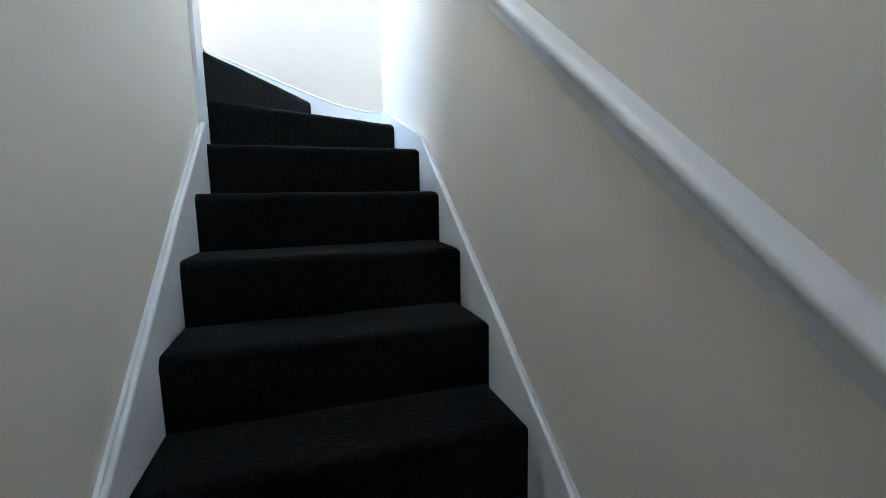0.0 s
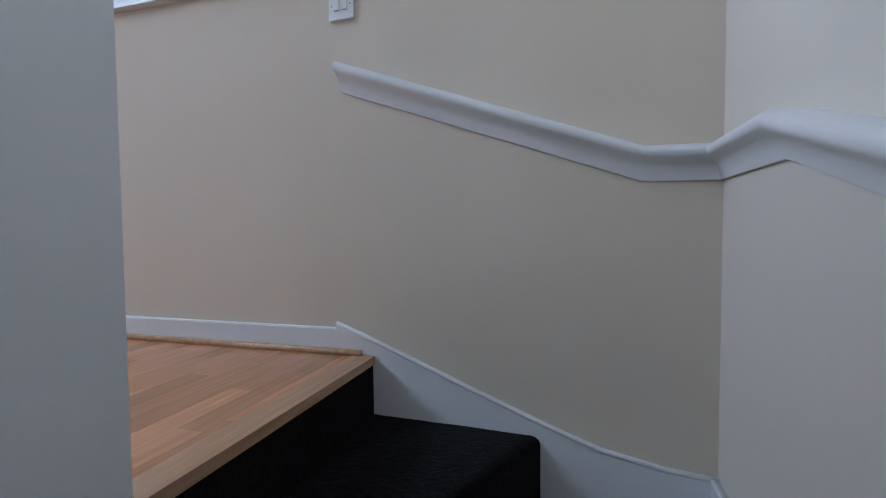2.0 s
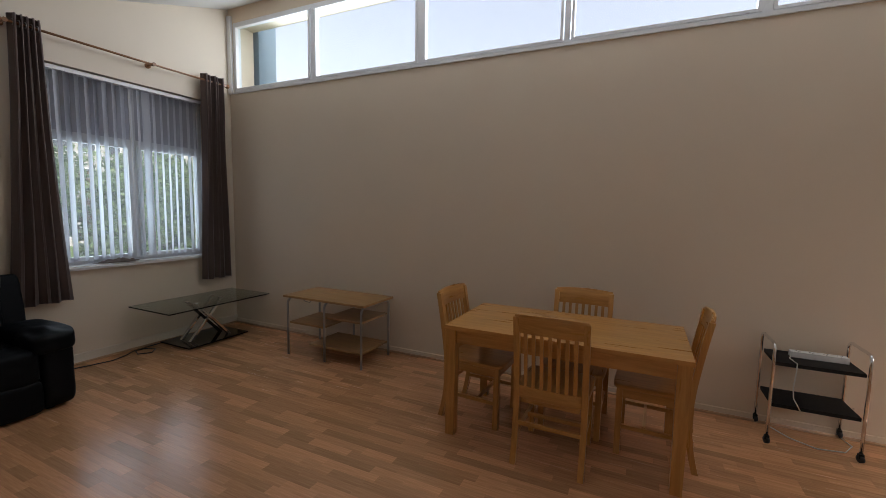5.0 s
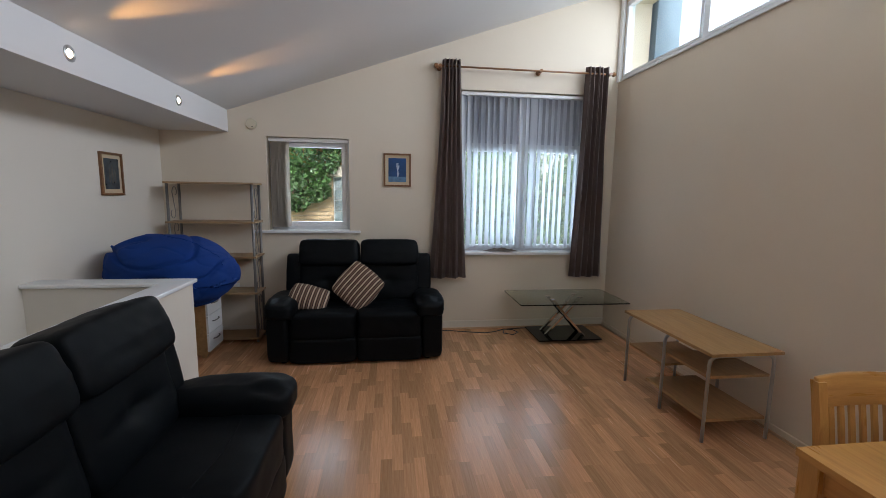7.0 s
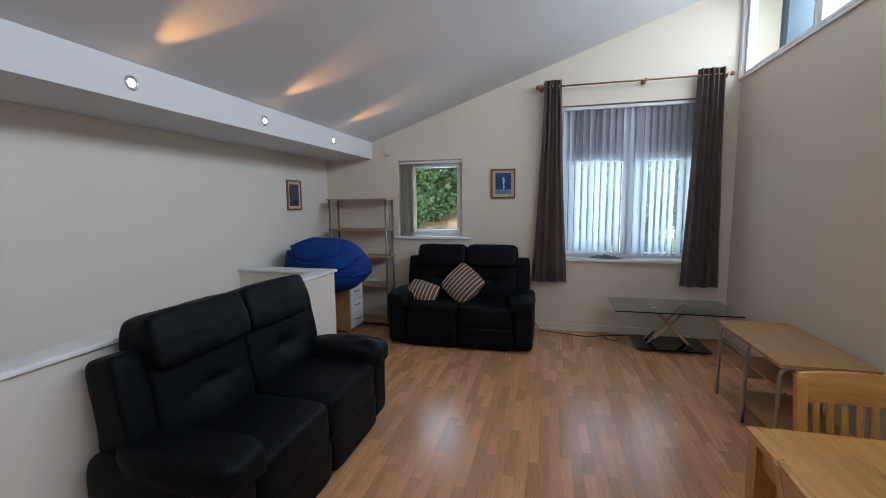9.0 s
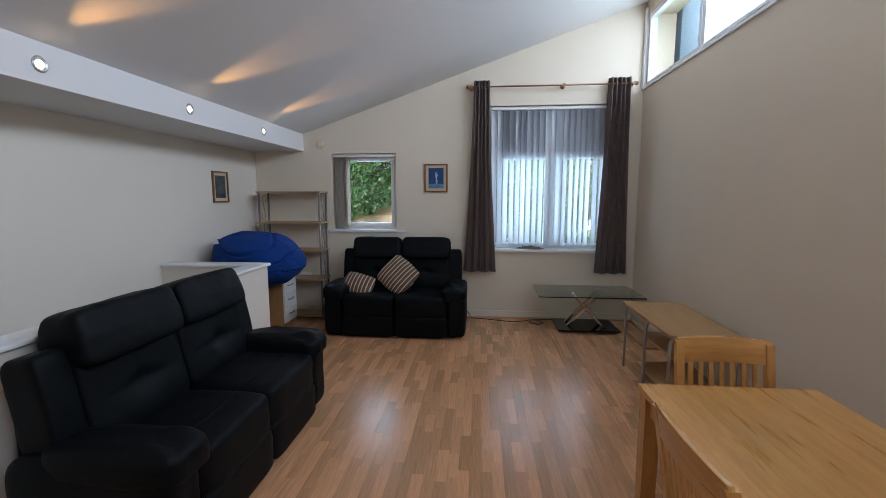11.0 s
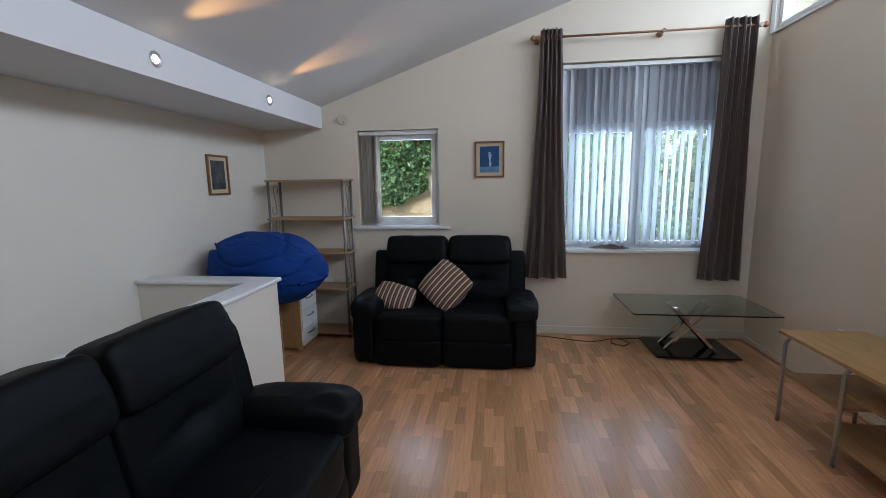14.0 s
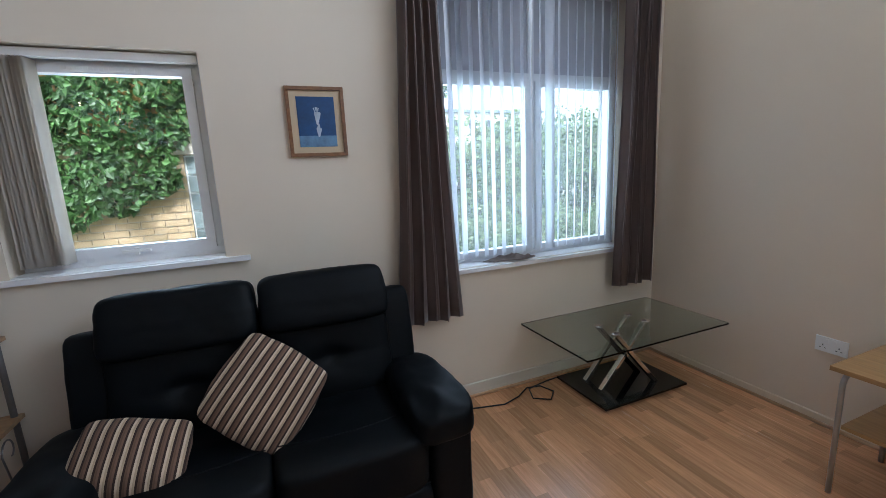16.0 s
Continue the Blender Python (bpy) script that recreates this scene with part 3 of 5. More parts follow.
# skirtings and floor beads
def skirting(name, x0, y0, x1, y1, h, label="white gloss timber skirting board", mat=None):
    bm = bmesh.new()
    box(bm, x0, y0, 0.0, x1, y1, h)
    top = [e for e in bm.edges if min(v.co.z for v in e.verts) > h - 1e-4]
    bmesh.ops.bevel(bm, geom=top, offset=0.006, segments=2, profile=0.5, affect="EDGES")
    structure(name, bm, mat or M_GLOSS, label, "skirting")


skirting("baseboard_north", 0.0, -0.016, XE, -0.0005, 0.095, "cream gloss timber skirting board", M_SKIRT)
skirting("baseboard_east", XE - 0.016, YS, XE - 0.0005, -0.016, 0.055, "low skirting painted like the wall, with the same bounce tint", M_WALL_E)
bm = bmesh.new()
prism(bm, [(1.086, YE + 0.0005), (2.507, -5.2345), (2.507, -5.218), (1.086, YE + 0.017)], 0.0, 0.083)
top = [e for e in bm.edges if min(v.co.z for v in e.verts) > 0.082]
bmesh.ops.bevel(bm, geom=top, offset=0.006, segments=2, profile=0.5, affect="EDGES")
structure("baseboard_end_wall", bm, M_GLOSS, "white gloss timber skirting board by the stairs", "skirting")
skirting("baseboard_stair_side", HW1 + 0.0005, HWY0, HW1 + 0.016, HWY1, 0.09)
skirting("baseboard_west", 0.0005, HWY1, 0.016, -0.016, 0.09)


def floor_bead(name, pts):
    bm = bmesh.new()
    sweep(bm, pts, 0.012, 8)
    structure(name, bm, M_NOSING, "thin beech floor bead along the skirting", "floor bead", smooth=True)


floor_bead("trim_bead_north", [(0.02, -0.022, 0.006), (XE - 0.03, -0.022, 0.006)])
floor_bead("trim_bead_east", [(XE - 0.022, -0.02, 0.006), (XE - 0.022, YS, 0.006)])
floor_bead("trim_bead_end_wall", [(0.99, YE + 0.028, 0.008), (1.08, YE + 0.026, 0.008), (2.515, -5.210, 0.008)])
floor_bead("trim_bead_end_wall_return", [(2.515, -5.210, 0.008), (2.515, -5.40, 0.008)])


# ---- windows ----
def bar_frame(bm, axis, lo, hi, u0, u1, z0, z1, w):
    """Four bars round an opening."""
    for ua, ub, za, zb in ((u0, u1, z0, z0 + w), (u0, u1, z1 - w, z1), (u0, u0 + w, z0 + w, z1 - w), (u1 - w, u1, z0 + w, z1 - w)):
        if axis == "y":
            box(bm, ua, lo, za, ub, hi, zb)
        else:
            box(bm, lo, ua, za, hi, ub, zb)


def pane(parent, axis, at, u0, u1, z0, z1, mat=None):
    bm = bmesh.new()
    if axis == "y":
        box(bm, u0, at, z0, u1, at + 0.006, z1)
    else:
        box(bm, at, u0, z0, at + 0.006, u1, z1)
    ob = part("pane", bm, mat or M_PANE, parent)
    if mat in (None, M_PANE_HAZY):
        ob.visible_shadow = False
    return ob


def framed(parent, name, axis, lo, hi, u0, u1, z0, z1, w, bev=0.004):
    bm = bmesh.new()
    bar_frame(bm, axis, lo, hi, u0, u1, z0, z1, w)
    bevelled(bm, bev, 2)
    return part(name, bm, M_UPVC, parent)


# small window
win = thing("window_1", "small white uPVC window with a painted sill", "window", kind="structure")
a, b, c, d = SW
framed(win, "window_frame", "y", 0.13, 0.20, a, b, c, d, 0.045)
framed(win, "sash", "y", 0.115, 0.175, a + 0.047, b - 0.047, c + 0.047, d - 0.047, 0.045)
pane(win, "y", 0.145, a + 0.085, b - 0.085, c + 0.085, d - 0.085)
bm = bmesh.new()
box(bm, 0.885, -0.032, 1.126, 2.018, -0.0005, 1.151)
box(bm, a, 0.0, 1.1503, b, 0.13, 1.1550)
bevelled(bm, 0.006, 3)
part("window_sill", bm, M_GLOSS, win, smooth=True, auto=40)
bm = bmesh.new()
box(bm, 1.44, 0.095, 1.207, 1.56, 0.112, 1.221)
box(bm, 1.49, 0.10, 1.195, 1.51, 0.116, 1.230)
bevelled(bm, 0.003, 2)
part("handle", bm, M_PLASTIC, win)
bm = bmesh.new()
box(bm, 1.34, 0.104, 2.061, 1.64, 0.114, 2.084)
for k in range(14):
    box(bm, 1.35 + k * 0.02, 0.100, 2.066, 1.362 + k * 0.02, 0.104, 2.079)
part("trickle_vent", bm, M_PLASTIC, win)

# large window: two casements below, grey panels above
win = thing("window_2", "large white uPVC window with grey upper panels", "window", kind="structure")
a, b, c, d = BW
TR, MU = 2.13, 3.88
framed(win, "window_frame", "y", 0.13, 0.20, a, b, c, d, 0.035)
bm = bmesh.new()
box(bm, a + 0.036, 0.132, TR - 0.025, b - 0.036, 0.198, TR + 0.025)
box(bm, MU - 0.022, 0.1305, c + 0.036, MU + 0.022, 0.1995, d - 0.036)
bevelled(bm, 0.004, 2)
part("mullion", bm, M_UPVC, win)
M_GREYPANEL = material("grey_obscured_panel", (0.58, 0.58, 0.62), 0.5, vary=0.05, bump=0.02)
nt = M_GREYPANEL.node_tree
tl = nt.nodes.new("ShaderNodeBsdfTranslucent")
tl.inputs[0].default_value = (0.52, 0.53, 0.57, 1)
mx = nt.nodes.new("ShaderNodeMixShader")
mx.inputs[0].default_value = 0.28
nt.links.new(next(n for n in nt.nodes if n.type == "BSDF_PRINCIPLED").outputs[0], mx.inputs[1])
nt.links.new(tl.outputs[0], mx.inputs[2])
nt.links.new(mx.outputs[0], next(n for n in nt.nodes if n.type == "OUTPUT_MATERIAL").inputs[0])
for u0, u1 in ((a + 0.036, MU - 0.0225), (MU + 0.0225, b - 0.036)):
    framed(win, "sash", "y", 0.115, 0.175, u0, u1, c + 0.036, TR - 0.026, 0.040)
    pane(win, "y", 0.145, u0 + 0.035, u1 - 0.035, c + 0.07, TR - 0.06, M_PANE_HAZY)
    pane(win, "y", 0.15, u0, u1, TR + 0.0255, d - 0.0355, M_GREYPANEL)
bm = bmesh.new()
box(bm, 3.04, -0.034, 0.877, 4.70, -0.0005, 0.903)
box(bm, a, 0.0, 0.9053, b, 0.13, 0.9110)
bevelled(bm, 0.006, 3)
part("window_sill", bm, M_GLOSS, win, smooth=True, auto=40)

# clerestory
win = thing("window_3", "long strip of white-framed high windows", "window", kind="structure")
framed(win, "window_frame", "x", XE + 0.004, XE + 0.075, -7.93, -0.07, CL0, CL1, 0.045)
MULL = [-1.32, -2.67, -4.044, -5.38, -6.72]
for k, y in enumerate(MULL):
    bm = bmesh.new()
    w = 0.032 if k in (1, 3) else 0.022
    box(bm, XE + 0.006, y - w, CL0 + 0.046, XE + 0.072, y + w, CL1 - 0.046)
    bevelled(bm, 0.004, 2)
    part("mullion", bm, M_UPVC, win)
ends = [-0.07] + MULL + [-7.93]
for y1, y0 in zip(ends, ends[1:]):
    pane(win, "x", XE + 0.035, y0 + 0.02, y1 - 0.02, CL0 + 0.04, CL1 - 0.04)
    framed(win, "sash", "x", XE - 0.004, XE + 0.05, y0 + 0.033, y1 - 0.033, CL0 + 0.036, CL1 - 0.036, 0.022, 0.003)
bm = bmesh.new()
box(bm, XE - 0.018, -7.95, CL0 - 0.006, XE - 0.0005, -0.05, CL0 + 0.018)
bevelled(bm, 0.004, 2)
part("window_sill", bm, M_GLOSS, win)
bm = bmesh.new()
for y in (-0.035, -7.975):
    box(bm, XE - 0.03, y - 0.03, CL0 - 0.004, XE - 0.0008, y + 0.03, CL1 + 0.08)
bevelled(bm, 0.004, 2)
part("end_casing", bm, M_GLOSS, win)

# kitchen window
win = thing("window_4", "white uPVC kitchen window with two lights", "window", kind="structure")
a, b, c, d = KW
framed(win, "window_frame", "y", YS - 0.16, YS - 0.09, a, b, c, d, 0.05)
bm = bmesh.new()
box(bm, 3.80, YS - 0.158, c + 0.051, 3.88, YS - 0.092, d - 0.051)
bevelled(bm, 0.004, 2)
part("mullion", bm, M_UPVC, win)
for u0, u1 in ((a + 0.05, 3.80), (3.88, b - 0.05)):
    framed(win, "sash", "y", YS - 0.13, YS - 0.075, u0, u1, c + 0.05, d - 0.05, 0.05)
    pane(win, "y", YS - 0.11, u0 + 0.045, u1 - 0.045, c + 0.09, d - 0.09)
bm = bmesh.new()
box(bm, 4.06, YS - 0.072, d - 0.09, 4.42, YS - 0.06, d - 0.065)
part("trickle_vent", bm, M_PLASTIC, win)


# ---- sofas ----
def make_sofa():
    """A two-seat recliner sofa; the back at y = 0, the front towards -y."""
    s = thing("recliner_sofa", "black leather two-seat recliner sofa with padded arms below the windows", "sofa", group="matching sofas")
    bm = bmesh.new()
    box(bm, -0.72, -0.80, 0.03, 0.72, -0.06, 0.30)
    bevelled(bm, 0.02, 3)
    part("base", bm, M_LEATHER, s, smooth=True, auto=50)
    for sx in (-1, 1):
        for y in (-0.78, -0.12):
            bm = bmesh.new()
            lathe(bm, [(0.026, 0.0), (0.03, 0.006), (0.03, 0.05)], 12, pose(sx * 0.66, y, 0))
            part("foot", bm, M_BLACK, s)
    # back shell, flush with the arms, and its leaning wings
    bm = bmesh.new()
    soft(bm, -0.700, -0.17, 0.10, 0.700, -0.02, 0.90, 9, 10, 0.003, 1.0)
    part("back_shell", bm, M_LEATHER, s)
    lean = pose(0, -0.07, 0.45, -12) @ pose(0, 0, -0.45)
    for k, sx in enumerate((-1, 1)):
        a, b = sorted((0.570 * sx, 0.735 * sx))
        bm = bmesh.new()
        soft(bm, a, -0.26, 0.36, b, -0.05, 0.905, 7.0, 12, 0.004, 41.0 + k, lean)
        part("wing", bm, M_LEATHER, s)
        a, b = sorted((0.003 * sx, 0.600 * sx))
        mid = (a + b) / 2
        # lower back with a pulled tuft and radiating creases
        bm = bmesh.new()
        soft(bm, a, -0.30, 0.40, b, -0.10, 0.86, 7.0, 22, 0.004, 3.0 + k, lean)
        for v in bm.verts:
            dx, dz = v.co.x - mid, v.co.z - 0.665
            if v.co.y < -0.17:
                r2 = (dx / 0.060) ** 2 + (dz / 0.050) ** 2
                ray = math.exp(-(dz / 0.020) ** 2) * math.exp(-(dx / 0.17) ** 2)
                v.co.y += 0.034 * math.exp(-r2) + 0.012 * ray
                v.co.y -= 0.016 * math.exp(-(dx / 0.20) ** 2) * math.exp(-((v.co.z - 0.54) / 0.09) ** 2)
        part("backrest", bm, M_LEATHER, s)
        # plump head cushion that tapers to a soft ridge
        bm = bmesh.new()
        soft(bm, a + 0.002, -0.375, 0.770, b - 0.002, -0.08, 1.045, 8.0, 22, 0.007, 7.0 + k, lean,
             puff=lambda p: Vector((p.x * (1 - 0.03 * max(0, p.z)), p.y * (1 - 0.22 * max(0, p.z)) - 0.06 * max(0, -p.z - 0.2) * (1 if p.y < 0 else 0), p.z)))
        head = part("head_cushion", bm, M_LEATHER, s)
        bm = bmesh.new()
        sweep(bm, [lean @ Vector((a + 0.03 + (b - a - 0.06) * i / 14, -0.335 + 0.02 * abs(i / 7 - 1) ** 3, 0.845 + 0.004 * math.sin(i * 1.7))) for i in range(15)], 0.003, 6)
        part("seam", bm, M_LEATHER, head)
        # seat cushion, rolled over its front edge
        bm = bmesh.new()
        soft(bm, a - 0.004, -0.905, 0.225, b + 0.004, -0.20, 0.482, 8.0, 20, 0.006, 11.0 + k,
             puff=lambda p: Vector((p.x, p.y, p.z + (0.07 * (1 - p.x * p.x) - 0.05 * max(0, p.y) if p.z > 0.5 else 0))))
        part("seat", bm, M_LEATHER, s)
        bm = bmesh.new()
        soft(bm, a + 0.002, -0.900, 0.018, b - 0.002, -0.70, 0.256, 10.0, 10, 0.003, 13.0 + k)
        part("footrest", bm, M_LEATHER, s)
        # arm: upright panel with a soft pillow on top that folds over its front
        a, b = sorted((0.590 * sx, 0.800 * sx))
        bm = bmesh.new()
        soft(bm, a, -0.890, 0.006, b, -0.06, 0.535, 7.0, 18, 0.003, 17.0 + k, puff=lambda p: Vector((p.x * (1 - 0.08 * max(0, p.z) ** 3), p.y - 0.01 * max(0, p.z), p.z)))
        arm = part("arm", bm, M_LEATHER, s)
        a, b = sorted((0.535 * sx, 0.812 * sx))
        bm = bmesh.new()
        soft(bm, a, -0.930, 0.435, b, -0.24, 0.600, 4.6, 28, 0.005, 19.0 + k,
             puff=lambda p: Vector((p.x * (1 - 0.10 * max(0, p.y)), p.y, p.z * (1 - 0.15 * max(0, p.y)) - 0.45 * max(0, -p.y - 0.62))))
        inner = 0.535 * sx
        for v in bm.verts:
            t = min(1.0, max(0.0, (-v.co.y - 0.70) / 0.20))
            fold = math.sin(v.co.x * 48 + 4.0 * noise.noise(Vector((v.co.x * 6, v.co.z * 9, 3.0 + k)))) * math.sin(t * math.pi)
            v.co.z += 0.011 * fold
            v.co.y -= 0.009 * fold
            v.co.z -= 0.22 * max(0.0, 0.09 - abs(v.co.x - inner))
        part("arm_pad", bm, M_LEATHER, arm, "padded leather armrest pillow with gathered folds")
        bm = bmesh.new()
        sweep(bm, [(mid + 0.28 * (i / 12 * 2 - 1), -0.68 - 0.04 * math.sin(i / 12 * math.pi), 0.488 + 0.004 * math.sin(i / 12 * math.pi)) for i in range(13)], 0.003, 6)
        part("seam", bm, M_LEATHER, s)
        bm = bmesh.new()
        sweep(bm, [(mid + 0.285 * (i / 12 * 2 - 1), -0.893 + 0.010 * abs(i / 6 - 1) ** 4, 0.262) for i in range(13)], 0.004, 6)
        part("seam", bm, M_LEATHER, s)
    return s


sofa = make_sofa()
sofa.matrix_basis = pose(2.03, -0.105, 0, 0, 0, 0.5) @ Matrix.Diagonal((1.01, 0.95, 1.0, 1.0))
other = copy_thing(sofa, pose(1.0, -3.22, 0, 0, 0, 89.5) @ Matrix.Diagonal((1.01, 0.95, 1.0, 1.0)))
tagged(other, "black leather two-seat recliner sofa backed against the stairwell half wall")


def cushion(label, m, w, h, t, seed):
    bm = bmesh.new()
    soft(bm, -w / 2, -t / 2, -h / 2, w / 2, t / 2, h / 2, 3.0, 18, 0.005, seed,
         puff=lambda p: Vector((p.x * (1.0 + 0.06 * abs(p.z) ** 3), p.y * (1 - abs(p.x) ** 4 * 0.55) * (1 - abs(p.z) ** 4 * 0.55), p.z * (1.0 + 0.06 * abs(p.x) ** 3))))
    for v in bm.verts:
        p = v.co
        fx, fz = abs(p.x) / (w / 2), abs(p.z) / (h / 2)
        k = max(0.0, min(fx, fz) - 0.55)
        v.co = Vector((p.x * (1 + 0.30 * k), p.y * (1 - k), p.z * (1 + 0.30 * k)))
    ob = new("cushion", mesh_of("cushion", bm, M_CUSHION))
    ob.matrix_basis = m
    return tagged(ob, label, "cushion", "striped cushions")


cushion("square brown and cream striped knitted cushion stood on its corner", pose(2.035, -0.625, 0.665, -27, 0, 0) @ pose(0, 0, 0, 0, 40, 0), 0.405, 0.405, 0.13, 2.0)
cushion("crumpled brown and cream striped cushion slumped by the sofa arm", pose(1.575, -0.70, 0.57, -42, 0, 8) @ pose(0, 0, 0, 0, 18, 0), 0.37, 0.27, 0.14, 9.0)


# ---- dining table and chairs ----
def make_table():
    t = thing("dining_table", "lacquered beech dining table with square legs", "table", pose(4.088, -4.272, 0))
    bm = bmesh.new()
    box(bm, -0.369, -0.706, 0.722, 0.369, 0.706, 0.7465)
    top = part("tabletop", bm, M_BEECH_Y, t)
    for k in range(8):
        bm = bmesh.new()
        x = -0.375 + k * 0.09375
        box(bm, x + 0.0002, -0.712, 0.7235, x + 0.09355, 0.712, 0.750)
        bevelled(bm, 0.0012, 1)
        part("stave", bm, M_BEECH_Y, top)
    for sx in (-1, 1):
        bm = bmesh.new()
        x = sx * 0.335
        box(bm, x - 0.011, -0.64, 0.635, x + 0.011, 0.64, 0.7215)
        part("apron", bm, M_BEECH_Y, t)
        bm = bmesh.new()
        y = sx * 0.672
        box(bm, -0.31, y - 0.011, 0.635, 0.31, y + 0.011, 0.7215)
        part("apron", bm, M_BEECH, t)
        for sy in (-1, 1):
            bm = bmesh.new()
            v = box(bm, -0.035, -0.035, 0.0, 0.035, 0.035, 0.7215)
            for q in v:
                if q.co.z < 0.1:
                    q.co.x *= 0.85
                    q.co.y *= 0.85
            bevelled(bm, 0.005, 2)
            bmesh.ops.transform(bm, matrix=pose(sx * 0.333, sy * 0.668, 0), verts=bm.verts[:])
            part("leg", bm, M_BEECH_Z, t)
    return t


make_table()


def bent_post(bm, x, pts, w, d):
    """An upright post of width w and depth d through (y, z) points."""
    rings = []
    for y, z in pts:
        rings.append([bm.verts.new((x + sx * w / 2, y + sy * d / 2, z)) for sx, sy in ((-1, -1), (1, -1), (1, 1), (-1, 1))])
    for a, b in zip(rings, rings[1:]):
        for k in range(4):
            bm.faces.new((a[k], a[(k + 1) % 4], b[(k + 1) % 4], b[k]))
    bm.faces.new(rings[0][::-1])
    bm.faces.new(rings[-1])


def back_y(z):
    """How far back the leaning chair back stands at a height."""
    return 0.185 + 0.075 * max(0, (z - 0.42) / 0.5) ** 1.3 + 0.045 * max(0, (0.25 - z) / 0.25) ** 1.5


def make_chair():
    """A slat-back chair; its back towards +y, the sitter faces -y."""
    c = thing("dining_chair", "lacquered beech dining chair with a slatted back", "chair", group="chairs round the table")
    bm = bmesh.new()
    soft(bm, -0.215, -0.235, 0.425, 0.215, 0.205, 0.455, 9, 10, puff=lambda p: Vector((p.x * (1 - 0.06 * max(0, p.y)), p.y, p.z - (0.35 * (1 - p.x * p.x) * (1 - p.y * p.y) if p.z > 0.4 else 0))))
    part("seat", bm, M_BEECH_Y, c, smooth=True, auto=50)
    zs = [0.0, 0.08, 0.16, 0.25, 0.42, 0.52, 0.62, 0.72, 0.82, 0.905]
    for sx in (-1, 1):
        bm = bmesh.new()
        bent_post(bm, sx * 0.195, [(back_y(z), z) for z in zs], 0.034, 0.034)
        bevelled(bm, 0.005, 2, 50)
        part("back_post", bm, M_BEECH_Z, c, smooth=True, auto=40)
        bm = bmesh.new()
        bent_post(bm, sx * 0.185, [(-0.195, 0.0), (-0.195, 0.43)], 0.036, 0.036)
        bevelled(bm, 0.005, 2)
        part("leg", bm, M_BEECH_Z, c)
        bm = bmesh.new()
        box(bm, sx * 0.187 - 0.009, -0.18, 0.17, sx * 0.187 + 0.009, 0.19, 0.195)
        bevelled(bm, 0.003, 2)
        part("stretcher", bm, M_BEECH_Y, c)
        bm = bmesh.new()
        box(bm, sx * 0.188 - 0.010, -0.18, 0.37, sx * 0.188 + 0.010, 0.17, 0.427)
        part("seat_rail", bm, M_BEECH_Y, c)
    for y, z0, z1 in ((-0.195, 0.37, 0.427), (0.18, 0.37, 0.427)):
        bm = bmesh.new()
        box(bm, -0.17, y - 0.010, z0, 0.17, y + 0.010, z1)
        part("seat_rail", bm, M_BEECH, c)
    for y, z in ((-0.05, 0.175), (0.20, 0.235)):
        bm = bmesh.new()
        box(bm, -0.180, y - 0.009, z, 0.180, y + 0.009, z + 0.024)
        bevelled(bm, 0.003, 2)
        part("stretcher", bm, M_BEECH, c)
    for name, z0, z1, h in (("top_rail", 0.808, 0.918, 0.022), ("back_rail", 0.402, 0.478, 0.018)):
        bm = bmesh.new()
        n = 12
        rows = []
        for i in range(n + 1):
            x = -0.205 + 0.41 * i / n if name == "top_rail" else -0.18 + 0.36 * i / n
            bow = 0.020 * (1 - (x / 0.205) ** 2)
            dip = 0.010 * (1 - (x / 0.205) ** 2) if name == "top_rail" else 0
            rows.append([bm.verts.new((x, back_y(z) + bow + o, z + (dip if z > 0.85 else 0))) for z in (z0, z1) for o in (-h / 2, h / 2)])
        for a, b in zip(rows, rows[1:]):
            for i, k in ((0, 1), (1, 3), (3, 2), (2, 0)):
                bm.faces.new((a[i], b[i], b[k], a[k]))
        bm.faces.new([rows[0][i] for i in (0, 1, 3, 2)])
        bm.faces.new([rows[-1][i] for i in (0, 2, 3, 1)])
        bmesh.ops.recalc_face_normals(bm, faces=bm.faces[:])
        bevelled(bm, 0.005, 2, 50)
        part(name, bm, M_BEECH, c, smooth=True, auto=45)
    for k in range(7):
        x = -0.141 + k * 0.047
        bow = 0.020 * (1 - (x / 0.205) ** 2)
        bm = bmesh.new()
        bent_post(bm, x, [(back_y(z) + bow, z) for z in (0.47, 0.55, 0.63, 0.72, 0.812)], 0.021, 0.010)
        bevelled(bm, 0.002, 1, 50)
        part("slat", bm, M_BEECH_Z, c)
    return c


chair = make_chair()
chair.matrix_basis = pose(3.845, -4.27, 0, 0, 0, 90)
for x, y, r in ((4.13, -3.675, -3), (4.20, -4.83, 178), (4.31, -4.32, -91)):
    copy_thing(chair, pose(x, y, 0, 0, 0, r))


